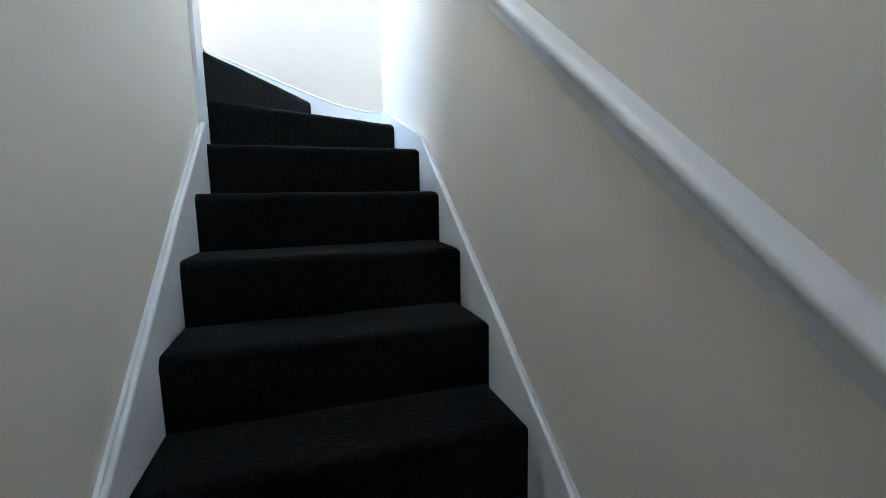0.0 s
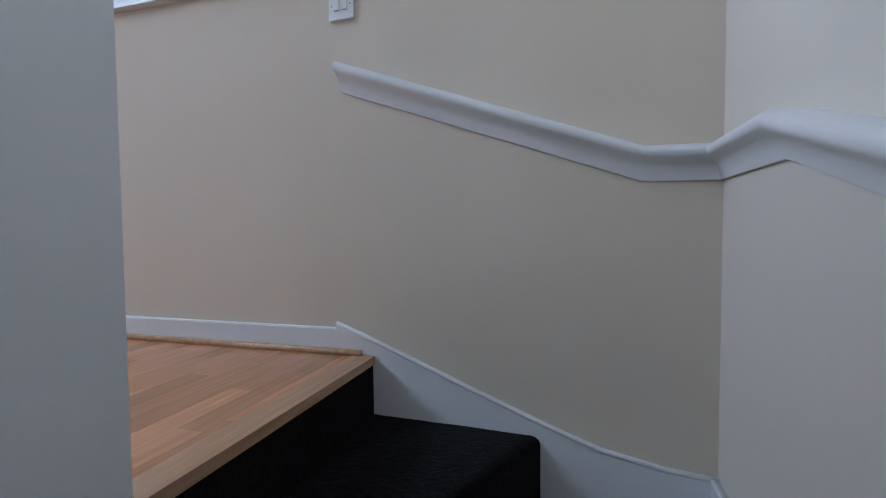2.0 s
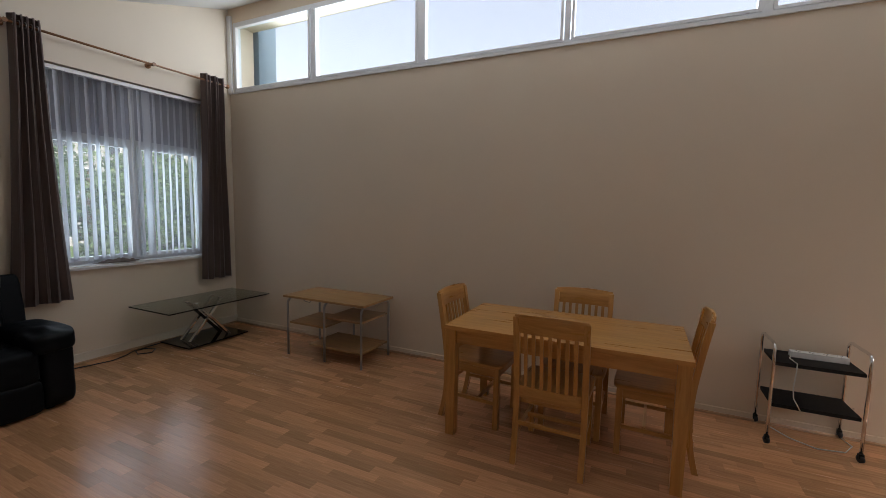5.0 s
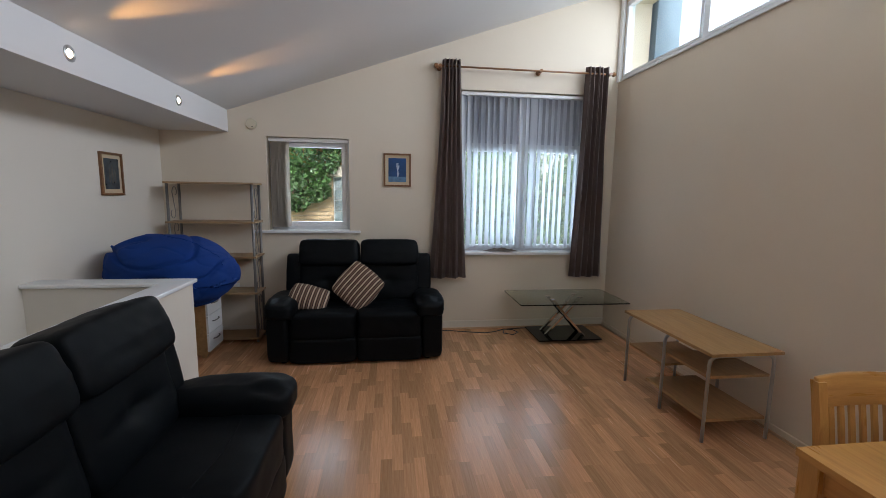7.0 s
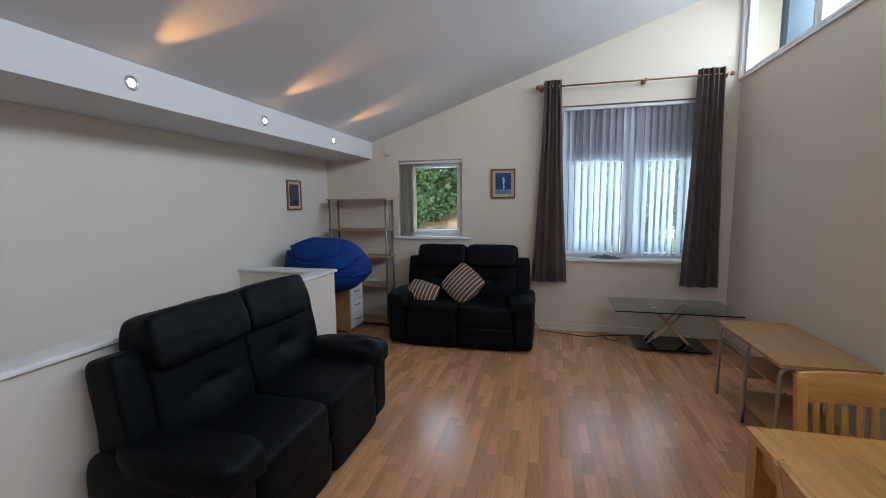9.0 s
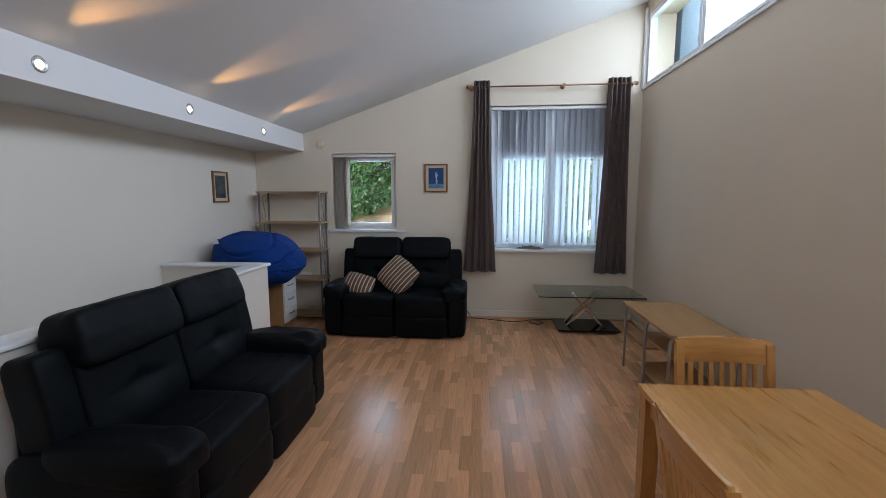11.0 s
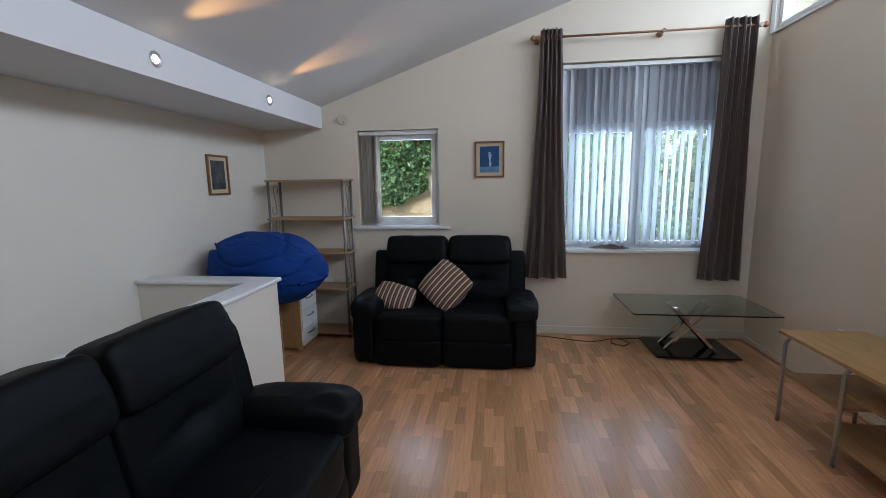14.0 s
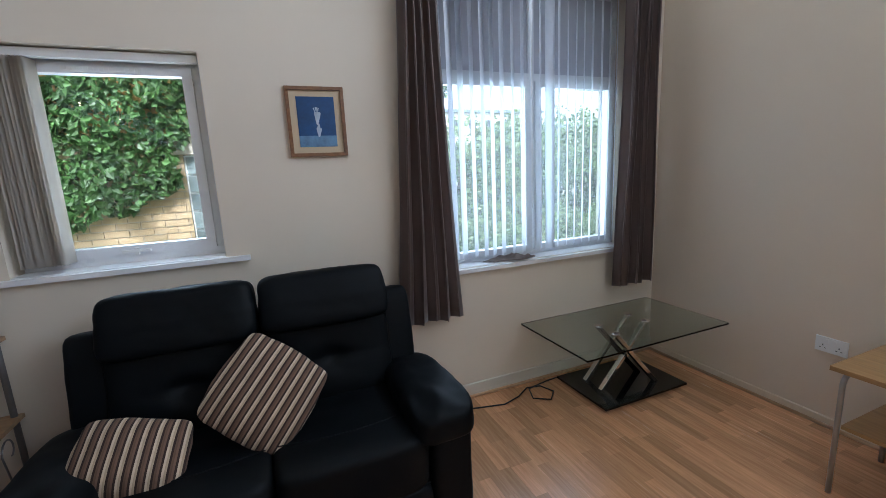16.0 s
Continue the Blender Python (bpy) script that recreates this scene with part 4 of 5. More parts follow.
# ---- television stand ----
def make_stand():
    s = thing("television_stand", "beech-veneer stand with bent silver steel legs and three shelves", "TV stand", pose(4.588, -1.957, 0) @ Matrix.Diagonal((1.01, 0.945, 1.027, 1.0)))
    def board(name, x0, y0, z0, x1, y1, z1):
        bm = bmesh.new()
        box(bm, x0, y0, z0, x1, y1, z1)
        bevelled(bm, 0.004, 2)
        part(name, bm, M_BOARD, s)
    board("top", -0.25, -0.525, 0.577, 0.25, 0.525, 0.597)
    board("shelf", -0.215, 0.005, 0.315, 0.215, 0.47, 0.332)
    board("shelf", -0.215, -0.47, 0.415, 0.215, -0.012, 0.432)
    board("shelf", -0.215, -0.47, 0.128, 0.215, 0.20, 0.146)
    for y in (-0.48, 0.0, 0.48):
        bm = bmesh.new()
        r, x, z = 0.055, 0.228, 0.565
        pts = [(-x, 0.0)] + [(-x, 0.2), (-x, 0.4)] + [(-x + r - r * math.cos(a * math.pi / 12), z - r + r * math.sin(a * math.pi / 12)) for a in range(7)]
        pts += [(x - r + r * math.sin(a * math.pi / 12), z - r + r * math.cos(a * math.pi / 12)) for a in range(7)] + [(x, 0.4), (x, 0.2), (x, 0.0)]
        yy = y * 1.0
        sweep(bm, [(px, yy - (0.018 if abs(y) < 0.1 else 0), pz) for px, pz in pts], 0.0115, 10)
        part("leg_frame", bm, M_STEEL, s, "bent silver tube legs", smooth=True)
    bm = bmesh.new()
    sweep(bm, [(0.05 - 0.18, 0.36 - 0.03 * math.sin(i), 0.57 - i * 0.012) for i in range(4)] + [(-0.11, 0.33, 0.52), (-0.10, 0.30, 0.515), (-0.09, 0.28, 0.545)], 0.004, 6)
    part("hook", bm, M_IRON, s)
    return s


make_stand()


# ---- glass coffee table ----
def make_coffee_table():
    t = thing("coffee_table", "glass coffee table on crossed chrome legs and black base", "coffee table", pose(4.268, -0.352, 0))
    bm = bmesh.new()
    box(bm, -0.592, -0.333, 0.444, 0.592, 0.333, 0.456)
    bevelled(bm, 0.003, 2)
    part("glass_top", bm, M_GLASS, t)
    bm = bmesh.new()
    box(bm, -0.35, -0.235, 0.022, 0.36, 0.245, 0.036)
    bevelled(bm, 0.004, 2)
    part("base_plate", bm, M_BLACKGLASS, t, "black glass base plate")
    for sx in (-1, 1):
        for sy in (-1, 1):
            bm = bmesh.new()
            lathe(bm, [(0.018, 0.0), (0.018, 0.022), (0.012, 0.0225)], 12, pose(sx * 0.31, sy * 0.20, 0))
            part("foot", bm, M_CHROME, t)
    for k, y in enumerate((-0.11, -0.035, 0.04, 0.115)):
        sgn = 1 if k % 2 else -1
        bm = bmesh.new()
        a, b = Vector((-0.20 * sgn, y, 0.037)), Vector((0.17 * sgn, y, 0.440))
        d = (b - a).normalized()
        n = Vector((d.z, 0, -d.x))
        vs = []
        for p in (a, b):
            for o1, o2 in ((-1, -1), (1, -1), (1, 1), (-1, 1)):
                q = p + n * 0.024 * o1 + Vector((0, 0.016 * o2, 0))
                q.z = p.z
                vs.append(bm.verts.new(q))
        for f in ((3, 2, 1, 0), (4, 5, 6, 7), (0, 1, 5, 4), (1, 2, 6, 5), (2, 3, 7, 6), (3, 0, 4, 7)):
            bm.faces.new([vs[i] for i in f])
        bmesh.ops.recalc_face_normals(bm, faces=bm.faces[:])
        bevelled(bm, 0.002, 1)
        part("leg", bm, M_CHROME if k != 2 else M_BLACKGLASS, t)
        bm = bmesh.new()
        lathe(bm, [(0.032, 0.4565), (0.031, 0.4585), (0.022, 0.4612), (0.008, 0.4625), (0.0005, 0.4628)], 20, pose(0.17 * sgn, y, 0))
        part("fixing", bm, M_CHROME, t)
        bm = bmesh.new()
        lathe(bm, [(0.022, 0.4405), (0.022, 0.4437)], 16, pose(0.17 * sgn, y, 0))
        part("fixing", bm, M_CHROME, t)
    return t


make_coffee_table()


# ---- shelf unit with scrolls ----
def make_shelves():
    s = thing("shelf_unit", "tall beech shelf unit with grey metal posts and wire scrolls", "shelves", pose(0.572, -0.165, 0) @ Matrix.Diagonal((1.09, 1.0, 1.0, 1.0)))
    for z in (0.055, 0.535, 0.91, 1.265, 1.655):
        bm = bmesh.new()
        box(bm, -0.385, -0.145, z - 0.018, 0.385, 0.145, z)
        bevelled(bm, 0.004, 2)
        part("shelf", bm, M_SHELF, s)
    for sx in (-1, 1):
        for y in (-0.120, 0.120):
            bm = bmesh.new()
            sweep(bm, [(sx * 0.362, y, 0.0), (sx * 0.362, y, 0.8), (sx * 0.362, y, 1.637)], 0.0125, 8)
            part("post", bm, M_IRON, s, smooth=True)
        for z0, z1 in ((0.535, 0.88), (0.90, 1.255), (1.275, 1.62), (0.06, 0.51)):
            bm = bmesh.new()
            h = z1 - z0
            pts = []
            for i in range(41):
                u = i / 40
                curl = 1 if u < 0.5 else -1
                e = abs(u - 0.5) * 2
                r = 0.055
                if e > 0.45:
                    a = (e - 0.45) / 0.55 * 4.4
                    y = curl * (-0.03 + r * (1 - 0.55 * (e - 0.45) / 0.55) * -math.cos(a) * -1 + 0.0)
                    z = (z0 + z1) / 2 - curl * (h * 0.30 + r * (1 - 0.55 * (e - 0.45) / 0.55) * math.sin(a) * 1.2)
                else:
                    y = curl * (0.025 * e / 0.45)
                    z = (z0 + z1) / 2 - curl * h * 0.30 * e / 0.45
                pts.append((sx * 0.362, max(-0.1, min(0.1, y)), z))
            sweep(bm, pts, 0.0035, 6)
            part("scroll", bm, M_IRON, s, "bent wire scroll", smooth=True)
    return s


make_shelves()


# ---- drawers, desk and bean bag in the corner ----
def make_drawers():
    d = thing("drawer_unit", "small beech drawer unit with white drawer fronts", "drawers", pose(0.41, -0.510, 0))
    bm = bmesh.new()
    box(bm, -0.24, -0.185, 0.03, 0.225, 0.155, 0.60)
    bevelled(bm, 0.004, 2)
    part("body", bm, M_BOARD, d)
    for sx in (-0.2, 0.19):
        for sy in (-0.15, 0.12):
            bm = bmesh.new()
            box(bm, sx - 0.02, sy - 0.02, 0, sx + 0.02, sy + 0.02, 0.03)
            part("foot", bm, M_BOARD, d)
    for z in (0.06, 0.235, 0.41):
        bm = bmesh.new()
        box(bm, 0.2255, -0.175, z, 0.243, 0.145, z + 0.168)
        bevelled(bm, 0.003, 2)
        dr = part("drawer", bm, M_PLASTIC, d, "white drawer front")
        bm = bmesh.new()
        sweep(bm, [(0.242, -0.085, z + 0.10), (0.262, -0.06, z + 0.10), (0.267, -0.015, z + 0.10), (0.262, 0.03, z + 0.10), (0.242, 0.055, z + 0.10)], 0.006, 8)
        part("handle", bm, M_IRON, dr, "dark curved metal handle", smooth=True)
    return d


make_drawers()
desk = thing("desk", "low beech-veneer desk with panel legs", "desk", pose(0.32, -1.315, 0))
bm = bmesh.new()
box(bm, -0.29, -0.325, 0.575, 0.30, 0.335, 0.60)
bevelled(bm, 0.004, 2)
part("desktop", bm, M_BOARD, desk)
for y in (-0.31, 0.312):
    bm = bmesh.new()
    box(bm, -0.27, y, 0.0, 0.29, y + 0.018, 0.5745)
    part("panel", bm, M_BOARD, desk)
bm = bmesh.new()
box(bm, -0.27, -0.291, 0.43, 0.27, 0.311, 0.446)
part("shelf", bm, M_BOARD, desk)

bm = bmesh.new()
sweep(bm, [(0.53 + 0.028 * math.cos(i * 0.7), -1.15 + (0.040 + 0.004 * (i % 3)) * math.sin(i * 0.7), 0.4525 + 0.0012 * i) for i in range(40)], 0.0055, 7)
tagged(new("cable_coil", mesh_of("cable_coil", bm, M_CABLE, True)), "coiled black cable lying on the desk's lower shelf", "cable")

bm = bmesh.new()
soft(bm, 0.10, -1.42, 0.602, 1.04, -0.66, 1.200, 2.4, 44, 0.0)
for v in bm.verts:
    p = v.co
    c = Vector((0.55, -1.05, 0.86))
    q = p - c
    if q.z < 0:
        q.z = max(q.z, -0.258 + 0.20 * max(0.0, q.x - 0.05))
    q.z += 0.10 * max(0, -q.x - 0.05) * (1 if q.z > 0 else 0) - 0.12 * max(0, q.x) * (1 if q.z > 0 else 0.0)
    f1 = noise.noise(Vector((q.x * 3.0 + 4, q.y * 4.0, q.z * 6.0)))
    f2 = abs(noise.noise(Vector((q.x * 1.3 - q.z * 4.5, q.y * 1.8 + 9, q.z * 3.5 + q.x * 2.0))))
    crease = math.exp(-(f2 / 0.055) ** 2)
    f3 = abs(noise.noise(Vector((q.x * 5.0 + q.z * 9.0 + 3, q.y * 4 - 2, q.z * 8.0 - q.x * 4))))
    crease += 0.18 * math.exp(-(f3 / 0.06) ** 2)
    q += q.normalized() * (0.030 * f1 - 0.034 * crease * (1 if q.z > -0.2 else 0))
    v.co = c + q
bag = thing("bean_bag", "large creased blue canvas bean bag lying on the desk and drawers", "bean bag")
seam = [v.co.copy() for v in bm.verts if abs(v.co.y + 1.05 + 0.25 * (v.co.x - 0.55)) < 0.022 and v.co.z > 0.75]
seam.sort(key=lambda p: p.x)
part("cover", bm, M_BLUE, bag, smooth=True)
bm = bmesh.new()
line = []
for p in seam:
    if not line or p.x - line[-1].x > 0.03:
        line.append(p + Vector((0, 0, 0.001)))
sweep(bm, line, 0.0035, 6)
part("seam", bm, M_BLUE, bag, smooth=True)
bm = bmesh.new()
sweep(bm, [(0.20, -1.12, 1.07), (0.17, -1.15, 1.12), (0.19, -1.19, 1.135), (0.23, -1.20, 1.11), (0.25, -1.18, 1.07)], 0.008, 6, 0.4)
part("carry_loop", bm, M_BLUE, bag, smooth=True)

rad = thing("radiator", "white panel radiator on the wall behind the bean bag", "radiator", pose(0.0, -1.37, 0.0))
bm = bmesh.new()
for i in range(9):
    box(bm, 0.045, -0.27 + i * 0.06, 0.16, 0.085 + 0.006 * (i % 2), -0.21 + i * 0.06, 0.76)
part("panel", bm, M_RADIATOR, rad)
bm = bmesh.new()
box(bm, 0.03, -0.275, 0.7605, 0.10, 0.275, 0.775)
for i in range(12):
    box(bm, 0.04, -0.26 + i * 0.044, 0.7752, 0.09, -0.235 + i * 0.044, 0.778)
part("grille", bm, M_RADIATOR, rad)
bm = bmesh.new()
box(bm, 0.0, -0.2, 0.3, 0.045, -0.17, 0.6)
box(bm, 0.0, 0.17, 0.3, 0.045, 0.20, 0.6)
part("bracket", bm, M_RADIATOR, rad)


# ---- serving trolley ----
def make_trolley():
    t = thing("serving_trolley", "two-tier chrome trolley with black shelves on castors", "trolley", pose(4.762, -5.755, 0) @ Matrix.Diagonal((0.97, 0.95, 0.965, 1.0)))
    for z in (0.275, 0.565):
        bm = bmesh.new()
        box(bm, -0.155, -0.235, z - 0.012, 0.155, 0.235, z + 0.012)
        bevelled(bm, 0.006, 2)
        part("shelf", bm, M_BLACK, t, "black shelf")
    for sy in (-1, 1):
        bm = bmesh.new()
        y, r = sy * 0.248, 0.05
        pts = [(-0.165, y, 0.055), (-0.165, y, 0.4)] + [(-0.165 + r - r * math.cos(a * math.pi / 10), y, 0.70 - r + r * math.sin(a * math.pi / 10)) for a in range(6)]
        pts += [(0.165 - r + r * math.sin(a * math.pi / 10), y, 0.70 - r + r * math.cos(a * math.pi / 10)) for a in range(6)] + [(0.165, y, 0.4), (0.165, y, 0.055)]
        sweep(bm, pts, 0.0105, 10)
        part("end_frame", bm, M_CHROME, t, "chrome tube end frame", smooth=True)
        for x in (-0.165, 0.165):
            bm = bmesh.new()
            lathe(bm, [(0.010, -0.011), (0.024, -0.010), (0.025, 0.0), (0.024, 0.010), (0.010, 0.011)], 14, pose(x, y, 0.025, 90, 0, 20))
            w = part("castor", bm, M_RUBBER, t, "black castor wheel", smooth=True)
            bm = bmesh.new()
            box(bm, x - 0.012, y - 0.014, 0.03, x + 0.012, y + 0.014, 0.058)
            part("fork", bm, M_BLACK, w)
    return t


make_trolley()
ext = thing("extension_lead", "white four-gang extension lead on the trolley's top shelf", "extension lead", pose(4.80, -5.80, 0.558))
bm = bmesh.new()
box(bm, -0.028, -0.15, 0.0, 0.028, 0.15, 0.038)
bevelled(bm, 0.006, 2)
part("body", bm, M_PLASTIC, ext)
for i in range(4):
    bm = bmesh.new()
    for dx, dy in ((-0.010, 0), (0.008, -0.011), (0.008, 0.011)):
        box(bm, dx - 0.003, -0.112 + i * 0.072 + dy - 0.003, 0.0381, dx + 0.004, -0.112 + i * 0.072 + dy + 0.003, 0.0390)
    part("outlet", bm, M_BLACK, ext)
bm = bmesh.new()
sweep(bm, [(-0.02, 0.15, 0.012), (-0.10, 0.175, 0.010), (-0.20, 0.16, 0.008), (-0.215, 0.165, -0.05), (-0.205, 0.17, -0.15), (-0.21, 0.165, -0.22), (-0.19, 0.12, -0.30)], 0.0035, 6)
part("cable", bm, M_WCABLE, ext, "white cable hanging over the edge", smooth=True)
bm = bmesh.new()
sweep(bm, [(4.86, -5.6, 0.006), (4.74, -5.68, 0.006), (4.66, -5.8, 0.006), (4.69, -5.95, 0.006), (4.80, -6.02, 0.006), (4.9, -6.0, 0.006)], 0.004, 6)
tagged(new("white_cable", mesh_of("white_cable", bm, M_WCABLE, True)), "thin white cable lying on the floor by the trolley", "cable")


# ---- curtains, pole and blinds ----
def make_curtain(name, x0t, x1t, x0b, x1b, folds, label, phase):
    cur = thing(name, label, "curtain", group="window curtains")
    bm = bmesh.new()
    n, rows = folds * 12, 26
    ztop, zbot = 2.985, 0.628
    grid = []
    for j in range(rows + 1):
        v = j / rows
        z = ztop + (zbot - ztop) * v
        e = v ** 1.4
        a, b = x0t + (x0b - x0t) * e, x1t + (x1b - x1t) * e
        line = []
        for i in range(n + 1):
            u = i / n
            ph = u * folds * math.tau + phase + 0.6 * math.sin(u * 9 + phase) * v
            amp = 0.046 * (1 - 0.20 * v) * (0.8 + 0.3 * math.sin(u * 17 + phase * 3))
            x = a + (b - a) * u + 0.012 * math.sin(2 * ph) + 0.006 * noise.noise(Vector((u * 6, v * 4, phase)))
            y = -0.105 + amp * math.sin(ph) + 0.012 * noise.noise(Vector((u * 8 + 3, v * 3, phase)))
            line.append(bm.verts.new((x, y, z + (0.006 * math.sin(ph * 0.5) if j == rows else 0))))
        grid.append(line)
    for j in range(rows):
        for i in range(n):
            bm.faces.new((grid[j][i], grid[j + 1][i], grid[j + 1][i + 1], grid[j][i + 1]))
    bmesh.ops.solidify(bm, geom=bm.faces[:], thickness=0.003)
    part("cloth", bm, M_CURTAIN, cur, smooth=True)
    for k in range(folds):
        x = x0t + (x1t - x0t) * (k + 0.5) / folds
        bm = bmesh.new()
        ring = [(x, -0.105 + 0.024 * math.cos(a * math.tau / 16), 2.915 + 0.024 * math.sin(a * math.tau / 16)) for a in range(17)]
        sweep(bm, ring, 0.004, 6)
        part("eyelet", bm, M_STEEL, cur, "metal eyelet", smooth=True)
    return cur


make_curtain("curtain", 2.90, 3.09, 2.775, 3.19, 5, "full-length taupe satin eyelet curtain drawn aside", 0.4)
make_curtain("curtain", 4.515, 4.765, 4.435, 4.81, 5, "narrow taupe satin eyelet curtain beside the corner", 2.1)

pole = thing("curtain_pole", "thin varnished wooden curtain pole with ball ends", "curtain pole")
bm = bmesh.new()
sweep(bm, [(2.85, -0.105, 2.915), (3.8, -0.105, 2.913), (4.80, -0.105, 2.915)], 0.010, 12)
part("rod", bm, M_POLE, pole, smooth=True)
for x in (2.83, 4.82):
    bm = bmesh.new()
    bmesh.ops.create_uvsphere(bm, u_segments=16, v_segments=10, radius=0.026, matrix=pose(x, -0.105, 2.915))
    part("finial", bm, M_POLE, pole, smooth=True)
for x in (2.872, 3.98, 4.782):
    bm = bmesh.new()
    lathe(bm, [(0.028, 0.0), (0.028, 0.012), (0.013, 0.018), (0.011, 0.085), (0.018, 0.09), (0.018, 0.12)], 14, pose(x, -0.001, 2.915, 90, 0, 0))
    part("bracket", bm, M_POLE, pole, smooth=True, auto=50)

M_SLAT = material("white_blind_cloth", (0.80, 0.81, 0.83), 0.8, vary=0.04, scale=8, fine=400, bump=0.1, stretch=(1, 1, 0.1))
nt = M_SLAT.node_tree
bsdf = next(n for n in nt.nodes if n.type == "BSDF_PRINCIPLED")
tl = nt.nodes.new("ShaderNodeBsdfTranslucent")
tl.inputs[0].default_value = (0.86, 0.88, 0.91, 1)
mx = nt.nodes.new("ShaderNodeMixShader")
mx.inputs[0].default_value = 0.62
nt.links.new(bsdf.outputs[0], mx.inputs[1])
nt.links.new(tl.outputs[0], mx.inputs[2])
nt.links.new(mx.outputs[0], next(n for n in nt.nodes if n.type == "OUTPUT_MATERIAL").inputs[0])


def slat_mesh(h):
    bm = bmesh.new()
    w = 0.089
    cols = []
    for i in range(5):
        u = i / 4 - 0.5
        cols.append([bm.verts.new((u * w, 0.006 * (1 - 4 * u * u), -h * k / 6)) for k in range(7)])
    for a, b in zip(cols, cols[1:]):
        for k in range(6):
            bm.faces.new((a[k], b[k], b[k + 1], a[k + 1]))
    bmesh.ops.solidify(bm, geom=bm.faces[:], thickness=0.0008)
    return mesh_of("slat", bm, M_SLAT, True)


rng = random.Random(3)
blind = thing("vertical_blind", "white vertical slat blind half turned across the large window", "blind", group="vertical blinds")
bm = bmesh.new()
box(bm, 3.135, 0.035, 2.665, 4.605, 0.075, 2.700)
bevelled(bm, 0.003, 2)
part("head_rail", bm, M_PLASTIC, blind)
me = slat_mesh(1.712)
for k in range(20):
    ob = new("slat", me)
    ob.parent = blind
    turn = 43 + rng.uniform(-5, 5)
    if k == 11:
        turn = 8
    ob.matrix_basis = pose(3.165 + k * 0.0740 + rng.uniform(-0.004, 0.004), 0.058, 2.662, rng.uniform(-0.3, 0.3), rng.uniform(-0.35, 0.35), turn)
for z in (0.955,):
    bm = bmesh.new()
    sweep(bm, [(3.165 + k * 0.0740 / 2, 0.058 + 0.03 * (-1) ** k, z - 0.006 * (k % 2)) for k in range(40)], 0.0012, 5)
    part("bead_chain", bm, M_PLASTIC, blind)
bm = bmesh.new()
sweep(bm, [(3.80, 0.02, 2.64), (3.802, 0.015, 2.0), (3.797, 0.018, 1.3), (3.805, 0.016, 1.25), (3.807, 0.018, 2.0), (3.808, 0.02, 2.64)], 0.0022, 5)
part("cord", bm, M_PLASTIC, blind)

blind = thing("vertical_blind", "vertical slat blind bunched to one side of the small window", "blind", group="vertical blinds")
bm = bmesh.new()
box(bm, 1.055, 0.045, 2.105, 1.893, 0.085, 2.141)
bevelled(bm, 0.003, 2)
part("head_rail", bm, M_PLASTIC, blind)
M_SLAT2 = material("beige_blind_cloth", (0.71, 0.66, 0.59), 0.85, vary=0.05, scale=8, fine=400, bump=0.1, stretch=(1, 1, 0.1))
nt = M_SLAT2.node_tree
tl = nt.nodes.new("ShaderNodeBsdfTranslucent")
tl.inputs[0].default_value = (0.70, 0.63, 0.55, 1)
mx = nt.nodes.new("ShaderNodeMixShader")
mx.inputs[0].default_value = 0.5
nt.links.new(next(n for n in nt.nodes if n.type == "BSDF_PRINCIPLED").outputs[0], mx.inputs[1])
nt.links.new(tl.outputs[0], mx.inputs[2])
nt.links.new(mx.outputs[0], next(n for n in nt.nodes if n.type == "OUTPUT_MATERIAL").inputs[0])
me2 = slat_mesh(0.915)
me2.materials[0] = M_SLAT2
for k in range(12):
    ob = new("slat", me2)
    ob.parent = blind
    ob.matrix_basis = pose(1.10 + k * 0.0135, 0.066, 2.103, 0, rng.uniform(-0.5, 0.5), (62 if k < 8 else 80) + rng.uniform(-4, 4))

# crumpled cloth on the sill
bm = bmesh.new()
n, m2 = 22, 12
g = []
for j in range(m2 + 1):
    g.append([])
    for i in range(n + 1):
        u, v = i / n, j / m2
        x, y = 3.46 + 0.34 * u + 0.03 * math.sin(v * 5), -0.015 + 0.085 * v + 0.02 * math.sin(u * 7)
        h = 0.006 + 0.030 * max(0, math.sin(u * math.pi)) * max(0, math.sin(v * math.pi)) * (0.5 + abs(noise.noise(Vector((u * 7, v * 5, 2)))) * 2.2)
        g[-1].append(bm.verts.new((x, y, 0.9112 + h)))
for j in range(m2):
    for i in range(n):
        bm.faces.new((g[j][i], g[j][i + 1], g[j + 1][i + 1], g[j + 1][i]))
bmesh.ops.solidify(bm, geom=bm.faces[:], thickness=0.0065)
tagged(new("cloth", mesh_of("cloth", bm, M_CLOTH, True)), "crumpled taupe cloth lying on the window sill", "cloth")


